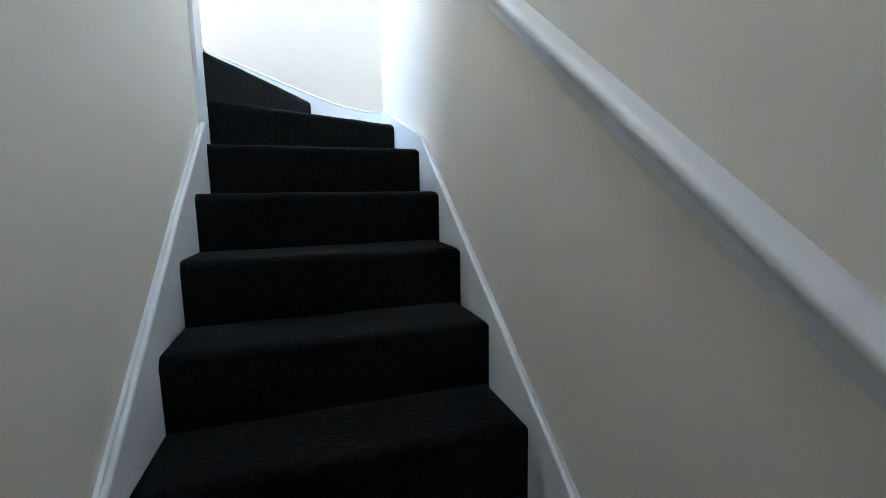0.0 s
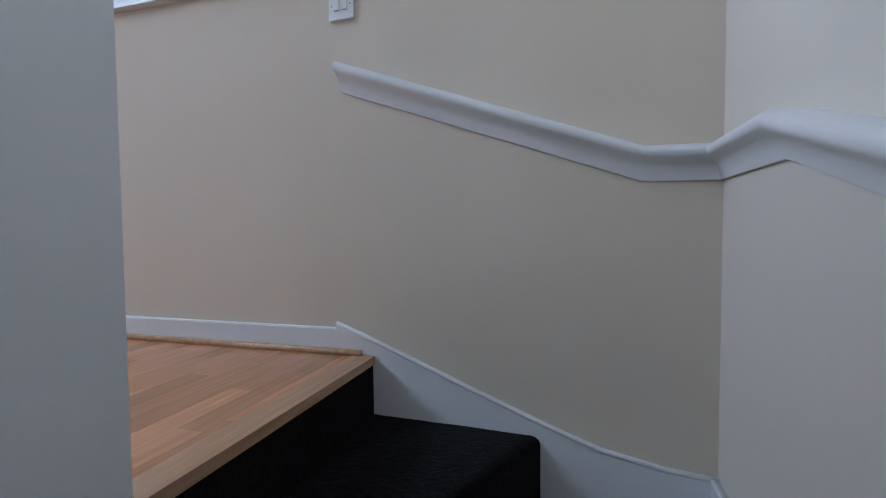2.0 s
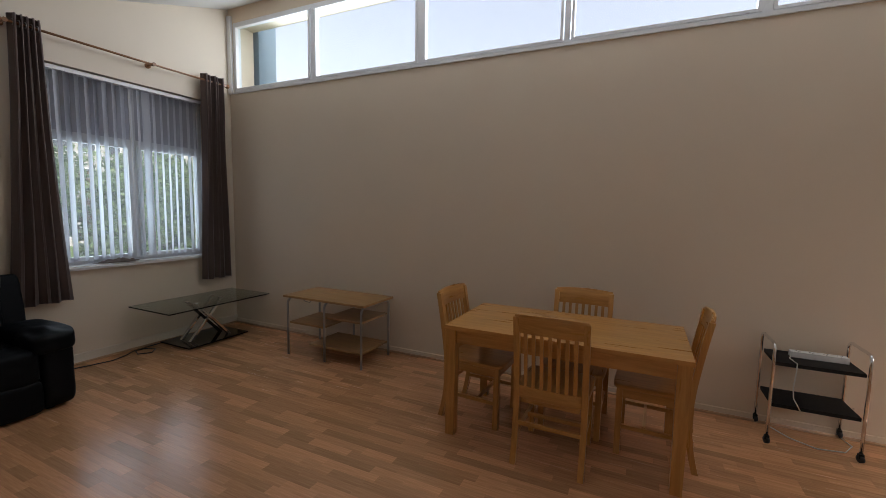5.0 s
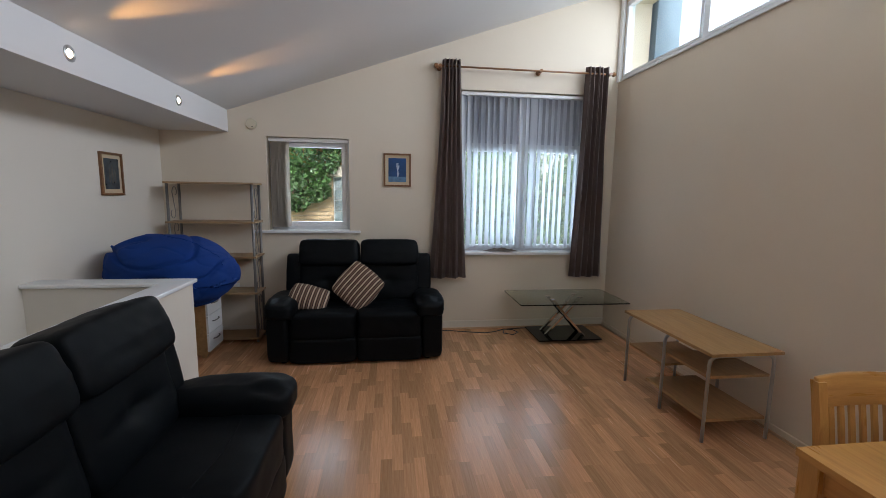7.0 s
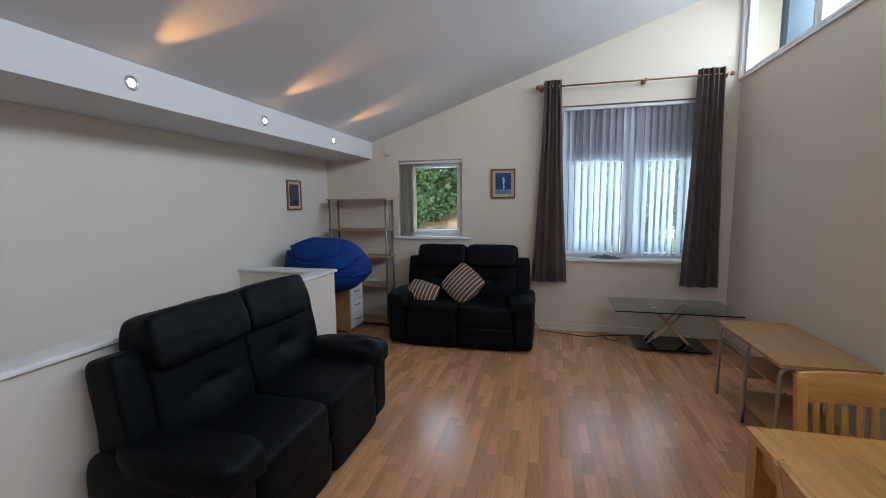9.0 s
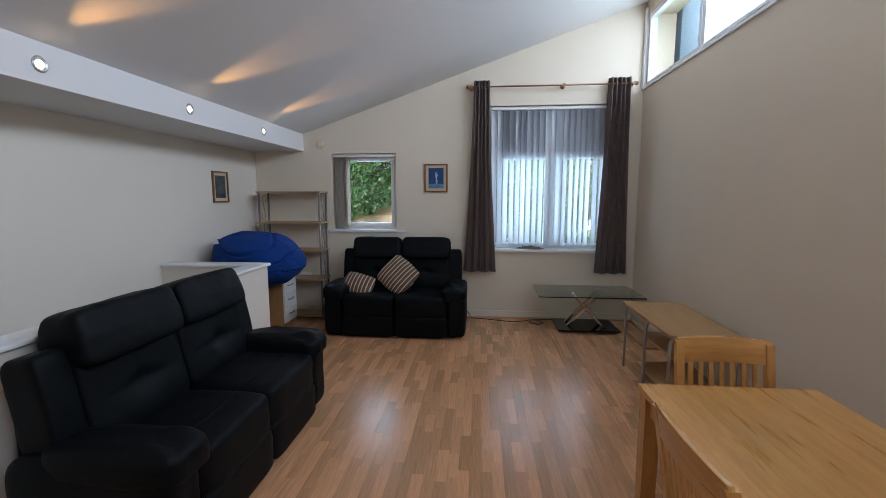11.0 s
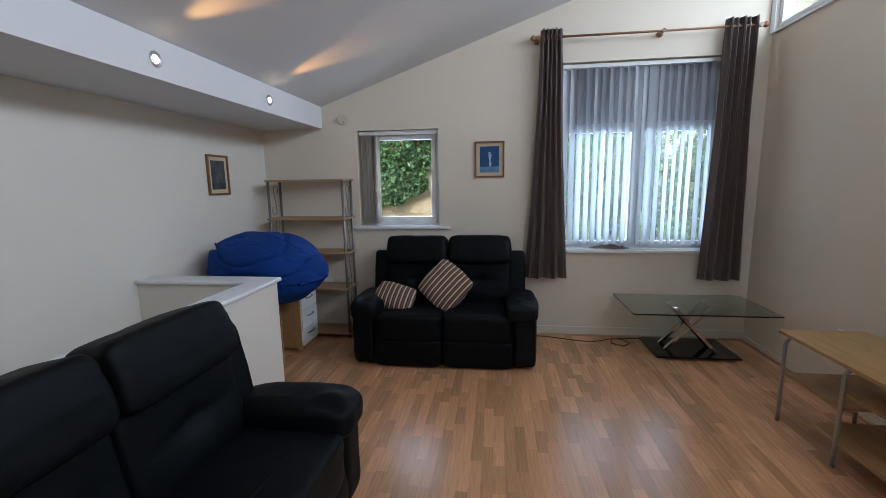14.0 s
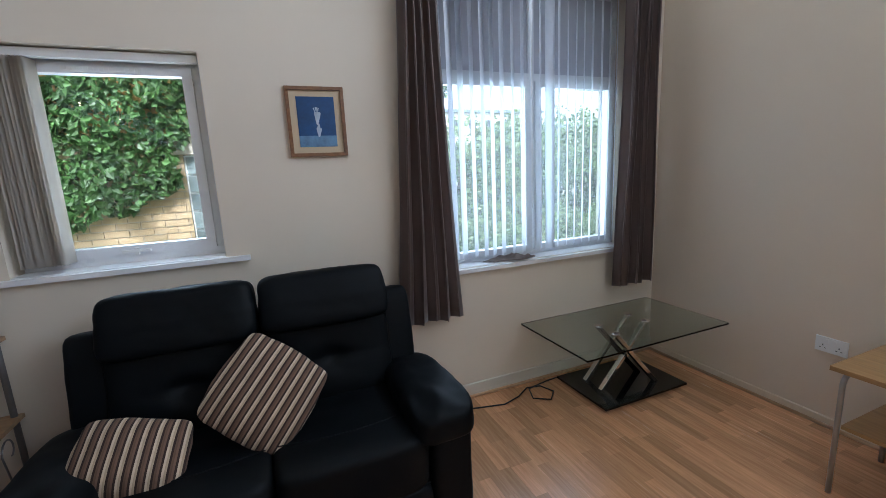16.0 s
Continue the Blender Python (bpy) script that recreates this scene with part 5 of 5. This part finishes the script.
# ---- pictures ----
def picture(name, m, w, h, label, dark):
    """A framed print; local x along the wall, z up, y towards the wall."""
    p = thing(name, label, "picture", m, "framed pictures")
    f = 0.018
    bm = bmesh.new()
    bar_frame(bm, "y", -0.020, -0.001, -w / 2, w / 2, -h / 2, h / 2, f)
    bevelled(bm, 0.003, 2)
    part("frame", bm, M_FRAME, p)
    bm = bmesh.new()
    box(bm, -w / 2 + f, -0.008, -h / 2 + f, w / 2 - f, -0.002, h / 2 - f)
    part("mount", bm, M_MOUNT, p)
    iw, ih = w * 0.325, h * 0.36
    bm = bmesh.new()
    box(bm, -iw, -0.0105, -ih, iw, -0.0081, ih)
    part("print", bm, M_PICDARK if dark else M_PICBLUE, p)
    if dark:
        for dx, dz, sw, sh in ((-0.03, -0.01, 0.022, 0.12), (0.005, 0.0, 0.026, 0.15), (0.04, -0.02, 0.02, 0.11)):
            bm = bmesh.new()
            lathe(bm, [(sw * 0.4, -sh / 2), (sw * 0.6, -sh * 0.1), (sw * 0.35, sh * 0.3), (sw * 0.15, sh / 2)], 8, pose(dx, -0.0106, dz) @ Matrix.Diagonal((1, 0.02, 1, 1)))
            part("shape", bm, M_PICFIGURE, p)
    else:
        bm = bmesh.new()
        box(bm, -iw, -0.0115, -ih, iw, -0.0106, -ih * 0.55)
        part("ground", bm, M_PICSAND, p)
        bm = bmesh.new()
        for dx, dz, sw, sh, tilt in ((0.004, 0.018, 0.034, 0.066, 4), (0.007, -0.026, 0.022, 0.034, 186), (0.007, -0.055, 0.028, 0.046, 4), (0.001, 0.062, 0.011, 0.026, 0), (-0.009, 0.061, 0.006, 0.024, -14), (0.010, 0.061, 0.006, 0.024, 14)):
            lathe(bm, [(sw * 0.12, -sh / 2), (sw * 0.5, sh * 0.38), (sw * 0.45, sh / 2)], 8, pose(dx, -0.0117, dz, 0, tilt) @ Matrix.Diagonal((1, 0.02, 1, 1)))
        part("shape", bm, M_PICPALE, p)
    return p


picture("framed_picture", pose(2.424, 0, 1.823), 0.298, 0.358, "blue print with a pale shape in a brown wooden frame", False)
picture("framed_picture", pose(0, -0.805, 1.70, 0, 0, 90), 0.285, 0.355, "small dark print in a brown wooden frame", True)


# ---- small fixtures ----
alarm = thing("smoke_alarm", "round cream plastic alarm fixed on the window wall", "alarm", pose(0.91, 0, 2.266, 90, 0, 0))
bm = bmesh.new()
lathe(bm, [(0.056, 0.001), (0.056, 0.022), (0.050, 0.032), (0.030, 0.036), (0.005, 0.0365)], 28)
part("cover", bm, M_CREAMPL, alarm, smooth=True, auto=40)
bm = bmesh.new()
lathe(bm, [(0.006, 0.036), (0.006, 0.0385)], 10, pose(0.015, -0.03, -0.002))
part("button", bm, M_BLACK, alarm)


def socket(m, label):
    s = thing("wall_socket", label, "socket", m, "wall sockets")
    bm = bmesh.new()
    box(bm, -0.073, -0.010, -0.043, 0.073, -0.0005, 0.043)
    bevelled(bm, 0.004, 2)
    part("plate", bm, M_PLASTIC, s)
    for x in (-0.037, 0.037):
        bm = bmesh.new()
        for dx, dz, w, h in ((0, -0.004, 0.002, 0.005), (-0.011, -0.020, 0.004, 0.002), (0.011, -0.020, 0.004, 0.002)):
            box(bm, x + dx - w, -0.0106, dz - h, x + dx + w, -0.0101, dz + h)
        part("outlet", bm, M_BLACK, s)
        bm = bmesh.new()
        box(bm, x * 0.45 - 0.006, -0.014, 0.014, x * 0.45 + 0.006, -0.0101, 0.032)
        part("rocker", bm, M_PLASTIC, s)
    return s


socket(pose(XE, -1.20, 0.475, 0, 0, -90), "white double wall socket above the television stand's end")
socket(pose(0.64, 0, 0.53), "white double wall socket behind the shelf unit")
sw = thing("light_switch", "white two-gang light switch on the half wall by the stairs", "light switch", pose(1.052, YE, 1.105, 0, 0, 180))
bm = bmesh.new()
box(bm, -0.043, -0.012, -0.043, 0.043, -0.0005, 0.043)
bevelled(bm, 0.004, 2)
part("plate", bm, M_PLASTIC, sw)
for x in (-0.014, 0.014):
    bm = bmesh.new()
    box(bm, x - 0.009, -0.017, -0.016, x + 0.009, -0.0121, 0.016)
    bevelled(bm, 0.003, 2)
    part("rocker", bm, M_PLASTIC, sw)
for x in (-0.033, 0.033):
    bm = bmesh.new()
    lathe(bm, [(0.003, 0), (0.003, 0.001)], 10, pose(x, -0.0122, 0, 90))
    part("screw", bm, M_STEEL, sw)

# cable between sofa and coffee table
bm = bmesh.new()
sweep(bm, [(2.80, -0.06, 0.20), (2.83, -0.06, 0.10), (2.90, -0.09, 0.010), (3.05, -0.11, 0.008), (3.25, -0.17, 0.008), (3.42, -0.21, 0.008), (3.55, -0.17, 0.008), (3.66, -0.10, 0.008),
           (3.76, -0.12, 0.008), (3.80, -0.22, 0.008), (3.72, -0.30, 0.008), (3.62, -0.24, 0.012), (3.66, -0.13, 0.016), (3.85, -0.08, 0.008), (4.05, -0.07, 0.008)], 0.005, 7)
tagged(new("power_cable", mesh_of("power_cable", bm, M_CABLE, True)), "black cable looping over the floor by the skirting", "cable")

# spotlights in the boxed beam
M_BULB = emitter("warm_bulb", (1.0, 0.80, 0.52), 9.0)
for y in (-1.02, -2.17, -3.32, -4.47, -5.62, -6.77):
    sp = thing("spotlight", "small round chrome spotlight lit warm in the beam", "spotlight", pose(BEAM, y, 2.282, 0, 90, 0), "spotlights in the beam")
    bm = bmesh.new()
    lathe(bm, [(0.022, 0.0005), (0.043, 0.0005), (0.043, 0.004), (0.037, 0.008), (0.027, 0.006), (0.022, 0.001)], 24)
    part("ring", bm, M_STEEL, sp, smooth=True, auto=40)
    bm = bmesh.new()
    lathe(bm, [(0.019, 0.001), (0.019, 0.004), (0.013, 0.008), (0.003, 0.010)], 18)
    part("bulb", bm, M_BULB, sp, "glowing warm bulb", smooth=True)
    lamp = bpy.data.lights.new("spotlight_beam", "SPOT")
    lamp.energy, lamp.spot_size, lamp.spot_blend, lamp.color, lamp.shadow_soft_size = SPOT_W, radians(42), 0.9, (1.0, 0.52, 0.15), 0.02
    new("spotlight_beam", lamp).matrix_world = look((BEAM + 0.04, y, 2.282), (BEAM + 1.04, y, 2.79))


# ---- outside ----
bm = bmesh.new()
box(bm, -600, -600, -3.2, 600, 600, -2.9)
structure("ground", bm, M_GRASS, "rough grass around the building", "ground")


def leaves(points, size, rng, flat=0.5, push=None):
    """Many small folded leaves as one mesh."""
    verts, faces = [], []
    for p in points:
        d = Vector((rng.gauss(0, 1), rng.gauss(0, 1), rng.gauss(0, 1) * flat)).normalized()
        if push is not None:
            d = (d + Vector(push) * 0.9).normalized()
        a = d.orthogonal().normalized()
        a.rotate(Matrix.Rotation(rng.uniform(0, math.tau), 3, d))
        b = d.cross(a)
        s = size * rng.uniform(0.6, 1.3)
        n = len(verts)
        q = Vector(p)
        verts += [tuple(q - b * s * 0.6), tuple(q + a * s * 0.42 + d * s * 0.14), tuple(q + b * s * 0.75), tuple(q - a * s * 0.42 + d * s * 0.14)]
        faces += [(n, n + 1, n + 2), (n, n + 2, n + 3)]
    return verts, faces


def leaf_material(name, color):
    m = material(name, color, 0.45, vary=0.3, scale=3, fine=40, bump=0.1, per_piece=0.45)
    nt = m.node_tree
    bsdf = next(n for n in nt.nodes if n.type == "BSDF_PRINCIPLED")
    hsv = next(n for n in nt.nodes if n.type == "HUE_SAT")
    tl = nt.nodes.new("ShaderNodeBsdfTranslucent")
    nt.links.new(hsv.outputs[0], tl.inputs[0])
    mx = nt.nodes.new("ShaderNodeMixShader")
    mx.inputs[0].default_value = 0.35
    nt.links.new(bsdf.outputs[0], mx.inputs[1])
    nt.links.new(tl.outputs[0], mx.inputs[2])
    nt.links.new(mx.outputs[0], next(n for n in nt.nodes if n.type == "OUTPUT_MATERIAL").inputs[0])
    return m


M_LEAF = leaf_material("tree_leaf", (0.13, 0.19, 0.085))
M_IVY = leaf_material("creeper_leaf", (0.062, 0.150, 0.042))


def leaf_object(name, verts, faces, mat, parent=None):
    me = bpy.data.meshes.new(name)
    me.from_pydata(verts, [], faces)
    me.materials.append(mat)
    ob = new(name, me)
    if parent is not None:
        ob.parent = parent
    return ob


# neighbouring brick wall with glass blocks and creeper
YB = 3.0
house = thing("neighbouring_house", "buff brick house with a glass-block strip and an orange panel", "house")
bm = bmesh.new()
box(bm, -5.0, YB + 0.012, -2.9, 1.335, YB + 0.25, 2.04)
box(bm, 1.60, YB + 0.012, -2.9, 2.25, YB + 0.25, 2.04)
part("wall", bm, M_MORTAR, house)
bm = bmesh.new()
box(bm, -5.0, YB - 0.03, 2.05, 2.30, YB + 0.25, 2.75)
part("panel", bm, M_RENDER, house, "orange painted panel")
bm = bmesh.new()
box(bm, 1.05, YB - 0.05, 1.84, 2.30, YB + 0.2, 2.05)
part("lintel", bm, M_MORTAR, house)
bm = bmesh.new()
box(bm, 1.336, YB + 0.03, -2.9, 1.599, YB + 0.2, 1.83)
column = part("block_joint", bm, M_UPVC, house)
M_BLOCK = material("glass_block", (0.16, 0.20, 0.21), 0.15, vary=0.4, scale=14, fine=60, bump=0.3, depth=0.01, per_piece=0.2)
for k in range(12):
    bm = bmesh.new()
    z = 1.63 - k * 0.20
    box(bm, 1.355, YB + 0.012, z, 1.58, YB + 0.031, z + 0.182)
    bevelled(bm, 0.008, 2)
    part("glass_block", bm, M_BLOCK, house)

rng = random.Random(11)
brick_me = {}
n_part = 0
bv, bf = [], []
for row in range(66):
    z = -2.9 + row * 0.075
    if z + 0.065 > 2.04:
        continue
    for x_a, x_b in ((-5.0, 1.333), (1.60, 2.25)):
        x = x_a + (0 if row % 2 else 0.1125)
        while x < x_b - 0.02:
            l = min(0.215, x_b - x)
            key = round(l, 3)
            near = 0.2 < x < 2.2 and 0.55 < z < 1.9
            if near and n_part < 290:
                if key not in brick_me:
                    bm = bmesh.new()
                    box(bm, 0, 0, 0, l, 0.05, 0.065)
                    brick_me[key] = mesh_of("brick", bm, M_BRICK)
                ob = new("brick", brick_me[key])
                ob.parent = house
                ob.location = (x, YB + rng.uniform(-0.002, 0.003), z)
                n_part += 1
            else:
                n = len(bv)
                for dz in (0, 0.065):
                    bv += [(x, YB, z + dz), (x + l, YB, z + dz), (x + l, YB + 0.05, z + dz), (x, YB + 0.05, z + dz)]
                bf += [tuple(n + i for i in f) for f in ((3, 2, 1, 0), (4, 5, 6, 7), (0, 1, 5, 4), (1, 2, 6, 5), (2, 3, 7, 6), (3, 0, 4, 7))]
            x += 0.225
tagged(leaf_object("bricks", bv, bf, M_BRICK, house), kind="stuff")

pts = []
while len(pts) < 11000:
    x, z = rng.uniform(-2.0, 1.75), rng.uniform(0.2, 2.75)
    lim = 1.14 + 0.40 * (x - 0.4) + 0.16 * noise.noise(Vector((x * 3.1, 0, 5))) if x < 1.3 else 1.85 + 1.1 * (x - 1.3)
    if z < lim:
        continue
    thick = 0.10 + 0.26 * max(0, noise.noise(Vector((x * 2.3, z * 2.6, 1)))) + 0.06 * (z - lim)
    pts.append((x, YB - 0.02 - thick * rng.random() ** 0.6, z))
v, f = leaves(pts, 0.070, rng, 0.6, (0, -0.8, 0.35))
ob = leaf_object("climbing_creeper", v, f, M_IVY)
tagged(ob, "bright green creeper hanging over the brick wall", "creeper", "", "stuff")


# trees behind the large window
def make_tree(x, y, h, spread, seed, n=9000):
    r = random.Random(seed)
    t = thing("tree", "leafy green garden tree with an uneven crown", "tree", pose(x, y, -2.9), "garden trees")
    bm = bmesh.new()
    top = Vector((r.uniform(-0.3, 0.3), r.uniform(-0.3, 0.3), h * 0.75))
    trunk = [Vector((0, 0, 0)).lerp(top, i / 8) + Vector((0.06 * math.sin(i * 1.3 + seed), 0.06 * math.cos(i + seed), 0)) for i in range(9)]
    sweep(bm, trunk, [0.16 * (1 - 0.09 * i) for i in range(9)], 9)
    part("trunk", bm, M_BARK, t, smooth=True)
    blobs = []
    for k in range(11):
        a = k * 2.4 + r.uniform(-0.4, 0.4)
        base = trunk[2 + k % 6]
        tip = base + Vector((math.cos(a) * spread * r.uniform(0.4, 0.95), math.sin(a) * spread * r.uniform(0.4, 0.95), h * r.uniform(0.05, 0.30)))
        bm = bmesh.new()
        mid = base.lerp(tip, 0.5) + Vector((0, 0, 0.12))
        sweep(bm, [base, mid, tip], [0.06, 0.04, 0.012], 6)
        part("limb", bm, M_BARK, t, smooth=True)
        blobs += [(tip, spread * r.uniform(0.28, 0.5)), (mid, spread * r.uniform(0.2, 0.4))]
    blobs.append((top, spread * 0.5))
    pts = []
    while len(pts) < n:
        c, rad = r.choice(blobs)
        d = Vector((r.gauss(0, 1), r.gauss(0, 1), r.gauss(0, 1))).normalized() * rad * r.random() ** 0.4
        p = c + Vector((d.x, d.y, d.z * 0.8))
        if noise.noise(p * 1.7) > -0.12:
            pts.append(p)
    v, f = leaves(pts, 0.115, r, 0.7)
    leaf_object("crown", v, f, M_LEAF, t)
    return t


make_tree(4.7, 6.6, 6.6, 1.6, 1, 13000)
make_tree(6.9, 8.0, 6.9, 1.9, 2, 15000)
make_tree(3.3, 8.6, 7.6, 1.9, 3, 15000)
make_tree(9.8, 9.8, 7.1, 2.2, 4, 15000)
make_tree(12.8, 8.6, 6.6, 2.2, 6, 14000)
make_tree(16.5, 11.5, 7.6, 2.5, 7, 14000)
make_tree(5.4, 11.5, 8.2, 2.4, 5, 16000)

# hedge below the trees
rng = random.Random(21)
pts = []
while len(pts) < 22000:
    x, y, z = rng.uniform(2.4, 16.0), rng.uniform(4.6, 5.7), rng.uniform(-2.9, 0.95)
    if z < 0.55 + 0.45 * noise.noise(Vector((x * 1.3, y, 3))):
        pts.append((x, y - 0.2 * noise.noise(Vector((x * 2, z * 2, 0))), z))
v, f = leaves(pts, 0.10, rng, 0.7)
tagged(leaf_object("hedge", v, f, M_LEAF), "dense green garden hedge", "hedge", "", "stuff")


def far_block(x0, y0, x1, y1, h, cols, floors, label, mat):
    b = thing("apartment_building", label, "building", group="far buildings")
    bm = bmesh.new()
    box(bm, x0, y0, -2.9, x1, y1, h)
    part("wall", bm, mat, b)
    bm = bmesh.new()
    box(bm, x0 - 0.3, y0 - 0.3, h, x1 + 0.3, y1 + 0.3, h + 0.35)
    part("roof", bm, M_SLATE, b)
    for i in range(cols):
        for k in range(floors):
            xc, zc = x0 + (x1 - x0) * (i + 0.5) / cols, -2.9 + 1.5 + k * 2.8
            bm = bmesh.new()
            bar_frame(bm, "y", y0 - 0.06, y0 - 0.001, xc - 0.62, xc + 0.62, zc - 0.66, zc + 0.66, 0.09)
            w = part("window", bm, M_UPVC, b)
            bm = bmesh.new()
            box(bm, xc - 0.54, y0 - 0.03, zc - 0.58, xc + 0.54, y0 - 0.002, zc + 0.58)
            part("pane", bm, M_DARKPANE, w)
    return b


far_block(3.0, 52.0, 18.0, 62.0, 7.4, 6, 3, "pale rendered apartment block beyond the garden trees", M_FAR)
far_block(21.0, 46.0, 37.0, 58.0, 8.4, 7, 4, "pale rendered apartment block beside the taller trees", M_FAR)
far_block(40.0, 50.0, 56.0, 60.0, 7.0, 6, 3, "pale rendered apartment block farther along the garden", M_FAR)

# slate-clad roofs behind the kitchen window
roof = thing("slate_roof_house", "neighbouring house clad in blue-grey slate panels with a pitched roof", "house")
bm = bmesh.new()
ROOF = [(-1.0, 1.0), (2.0, 1.6), (6.0, 4.3), (8.7, 2.15), (9.6, 2.5), (14.0, 2.3)]


def roof_height(x):
    for (xa, za), (xb, zb) in zip(ROOF, ROOF[1:]):
        if xa <= x <= xb:
            return za + (zb - za) * (x - xa) / (xb - xa)
    return 1.0


extrude_profile(bm, [(-1.0, -2.9), (14.0, -2.9)] + ROOF[::-1], "y", -14.0, -12.0)
part("wall", bm, M_MORTAR, roof)
for i in range(27):
    xa = -1.0 + i * 0.55
    z = 0.2
    while z < roof_height(xa + 0.27) - 0.1:
        bm = bmesh.new()
        zt = z + 0.55
        pts = [(xa + 0.008, z + 0.008), (xa + 0.542, z + 0.008), (xa + 0.542, min(zt, roof_height(xa + 0.54)) - 0.008), (xa + 0.008, min(zt, roof_height(xa + 0.01)) - 0.008)]
        extrude_profile(bm, pts, "y", -11.99, -11.965)
        part("panel", bm, M_SLATE, roof)
        z += 0.55
# wall reveal beyond the clerestory's end; its blue-grey is shade put into the colour
M_FIN = material("shade_blue_wall_return", (0.17, 0.25, 0.32), 0.6, vary=0.08)
bm = bmesh.new()
box(bm, XE + 0.34, -0.12, 2.0, XE + 0.62, 0.25, 4.2)
structure("trim_outer_fin", bm, M_FIN, "outer wall return outside the high windows, bluish shade put into its colour", "cladding")


# ---- floor strips, last ----
strips = {}
FLOORTOP = 0.0


def strip_mesh(w, l):
    key = (round(w, 4), round(l, 3))
    if key not in strips:
        bm = bmesh.new()
        g, e = 0.0001, 0.0002
        lo = [(g, g), (w - g, g), (w - g, l - g), (g, l - g)]
        hi = [(g + e, g + e), (w - g - e, g + e), (w - g - e, l - g - e), (g + e, l - g - e)]
        a = [bm.verts.new((x, y, -0.008)) for x, y in lo]
        m2 = [bm.verts.new((x, y, -e)) for x, y in lo]
        t2 = [bm.verts.new((x, y, 0)) for x, y in hi]
        for r, s in ((a, m2), (m2, t2)):
            for i in range(4):
                bm.faces.new((r[i], r[(i + 1) % 4], s[(i + 1) % 4], s[i]))
        bm.faces.new(t2)
        strips[key] = mesh_of("strip", bm, M_STRIP)
    return strips[key]


rng = random.Random(7)
SWID = 0.0655
LENGTHS = [0.22, 0.30, 0.36, 0.44, 0.52]
rest_v, rest_f = [], []
count = 0
for i in range(int(XE / SWID) + 1):
    xa = i * SWID
    w = min(SWID, XE - xa)
    if w < 0.01:
        continue
    spans = [(YS, 0.0)]
    if xa < HW0:
        spans = [(YS, -5.45), (HWY1, 0.0)]
    elif xa < HW1:
        spans = [(YS, -5.45), (YE, HWY0), (HWY1, 0.0)]
    elif xa < 2.49:
        spans = [(YS, -5.37), (YE - 0.01, 0.0)]
    for s0, s1 in spans:
        if HW0 <= xa < 0.96 and s0 == YE:
            continue
        y = s0
        first = True
        while y < s1 - 0.005:
            l = rng.choice(LENGTHS)
            if first:
                l *= rng.choice((0.35, 0.6, 0.85, 1.0))
                first = False
            l = round(min(l, s1 - y), 3)
            near = 1.9 < xa < 3.6 and -4.6 < y < -1.2
            if near and count < 300:
                ob = new("strip", strip_mesh(w, l))
                ob.location = (xa, y, 0)
                ob.parent = floor
                count += 1
            else:
                g, e = 0.0001, 0.0002
                lo = [(xa + g, y + g), (xa + w - g, y + g), (xa + w - g, y + l - g), (xa + g, y + l - g)]
                hi = [(xa + g + e, y + g + e), (xa + w - g - e, y + g + e), (xa + w - g - e, y + l - g - e), (xa + g + e, y + l - g - e)]
                n = len(rest_v)
                rest_v += [(px, py, -0.008) for px, py in lo] + [(px, py, -e) for px, py in lo] + [(px, py, 0) for px, py in hi]
                for r in (0, 4):
                    for q in range(4):
                        rest_f.append((n + r + q, n + r + (q + 1) % 4, n + r + 4 + (q + 1) % 4, n + r + 4 + q))
                rest_f.append((n + 8, n + 9, n + 10, n + 11))
            y += l
me = bpy.data.meshes.new("strips")
me.from_pydata(rest_v, [], rest_f)
me.materials.append(M_STRIP)
ob = new("strips", me)
ob.parent = floor
tagged(ob, kind="stuff")
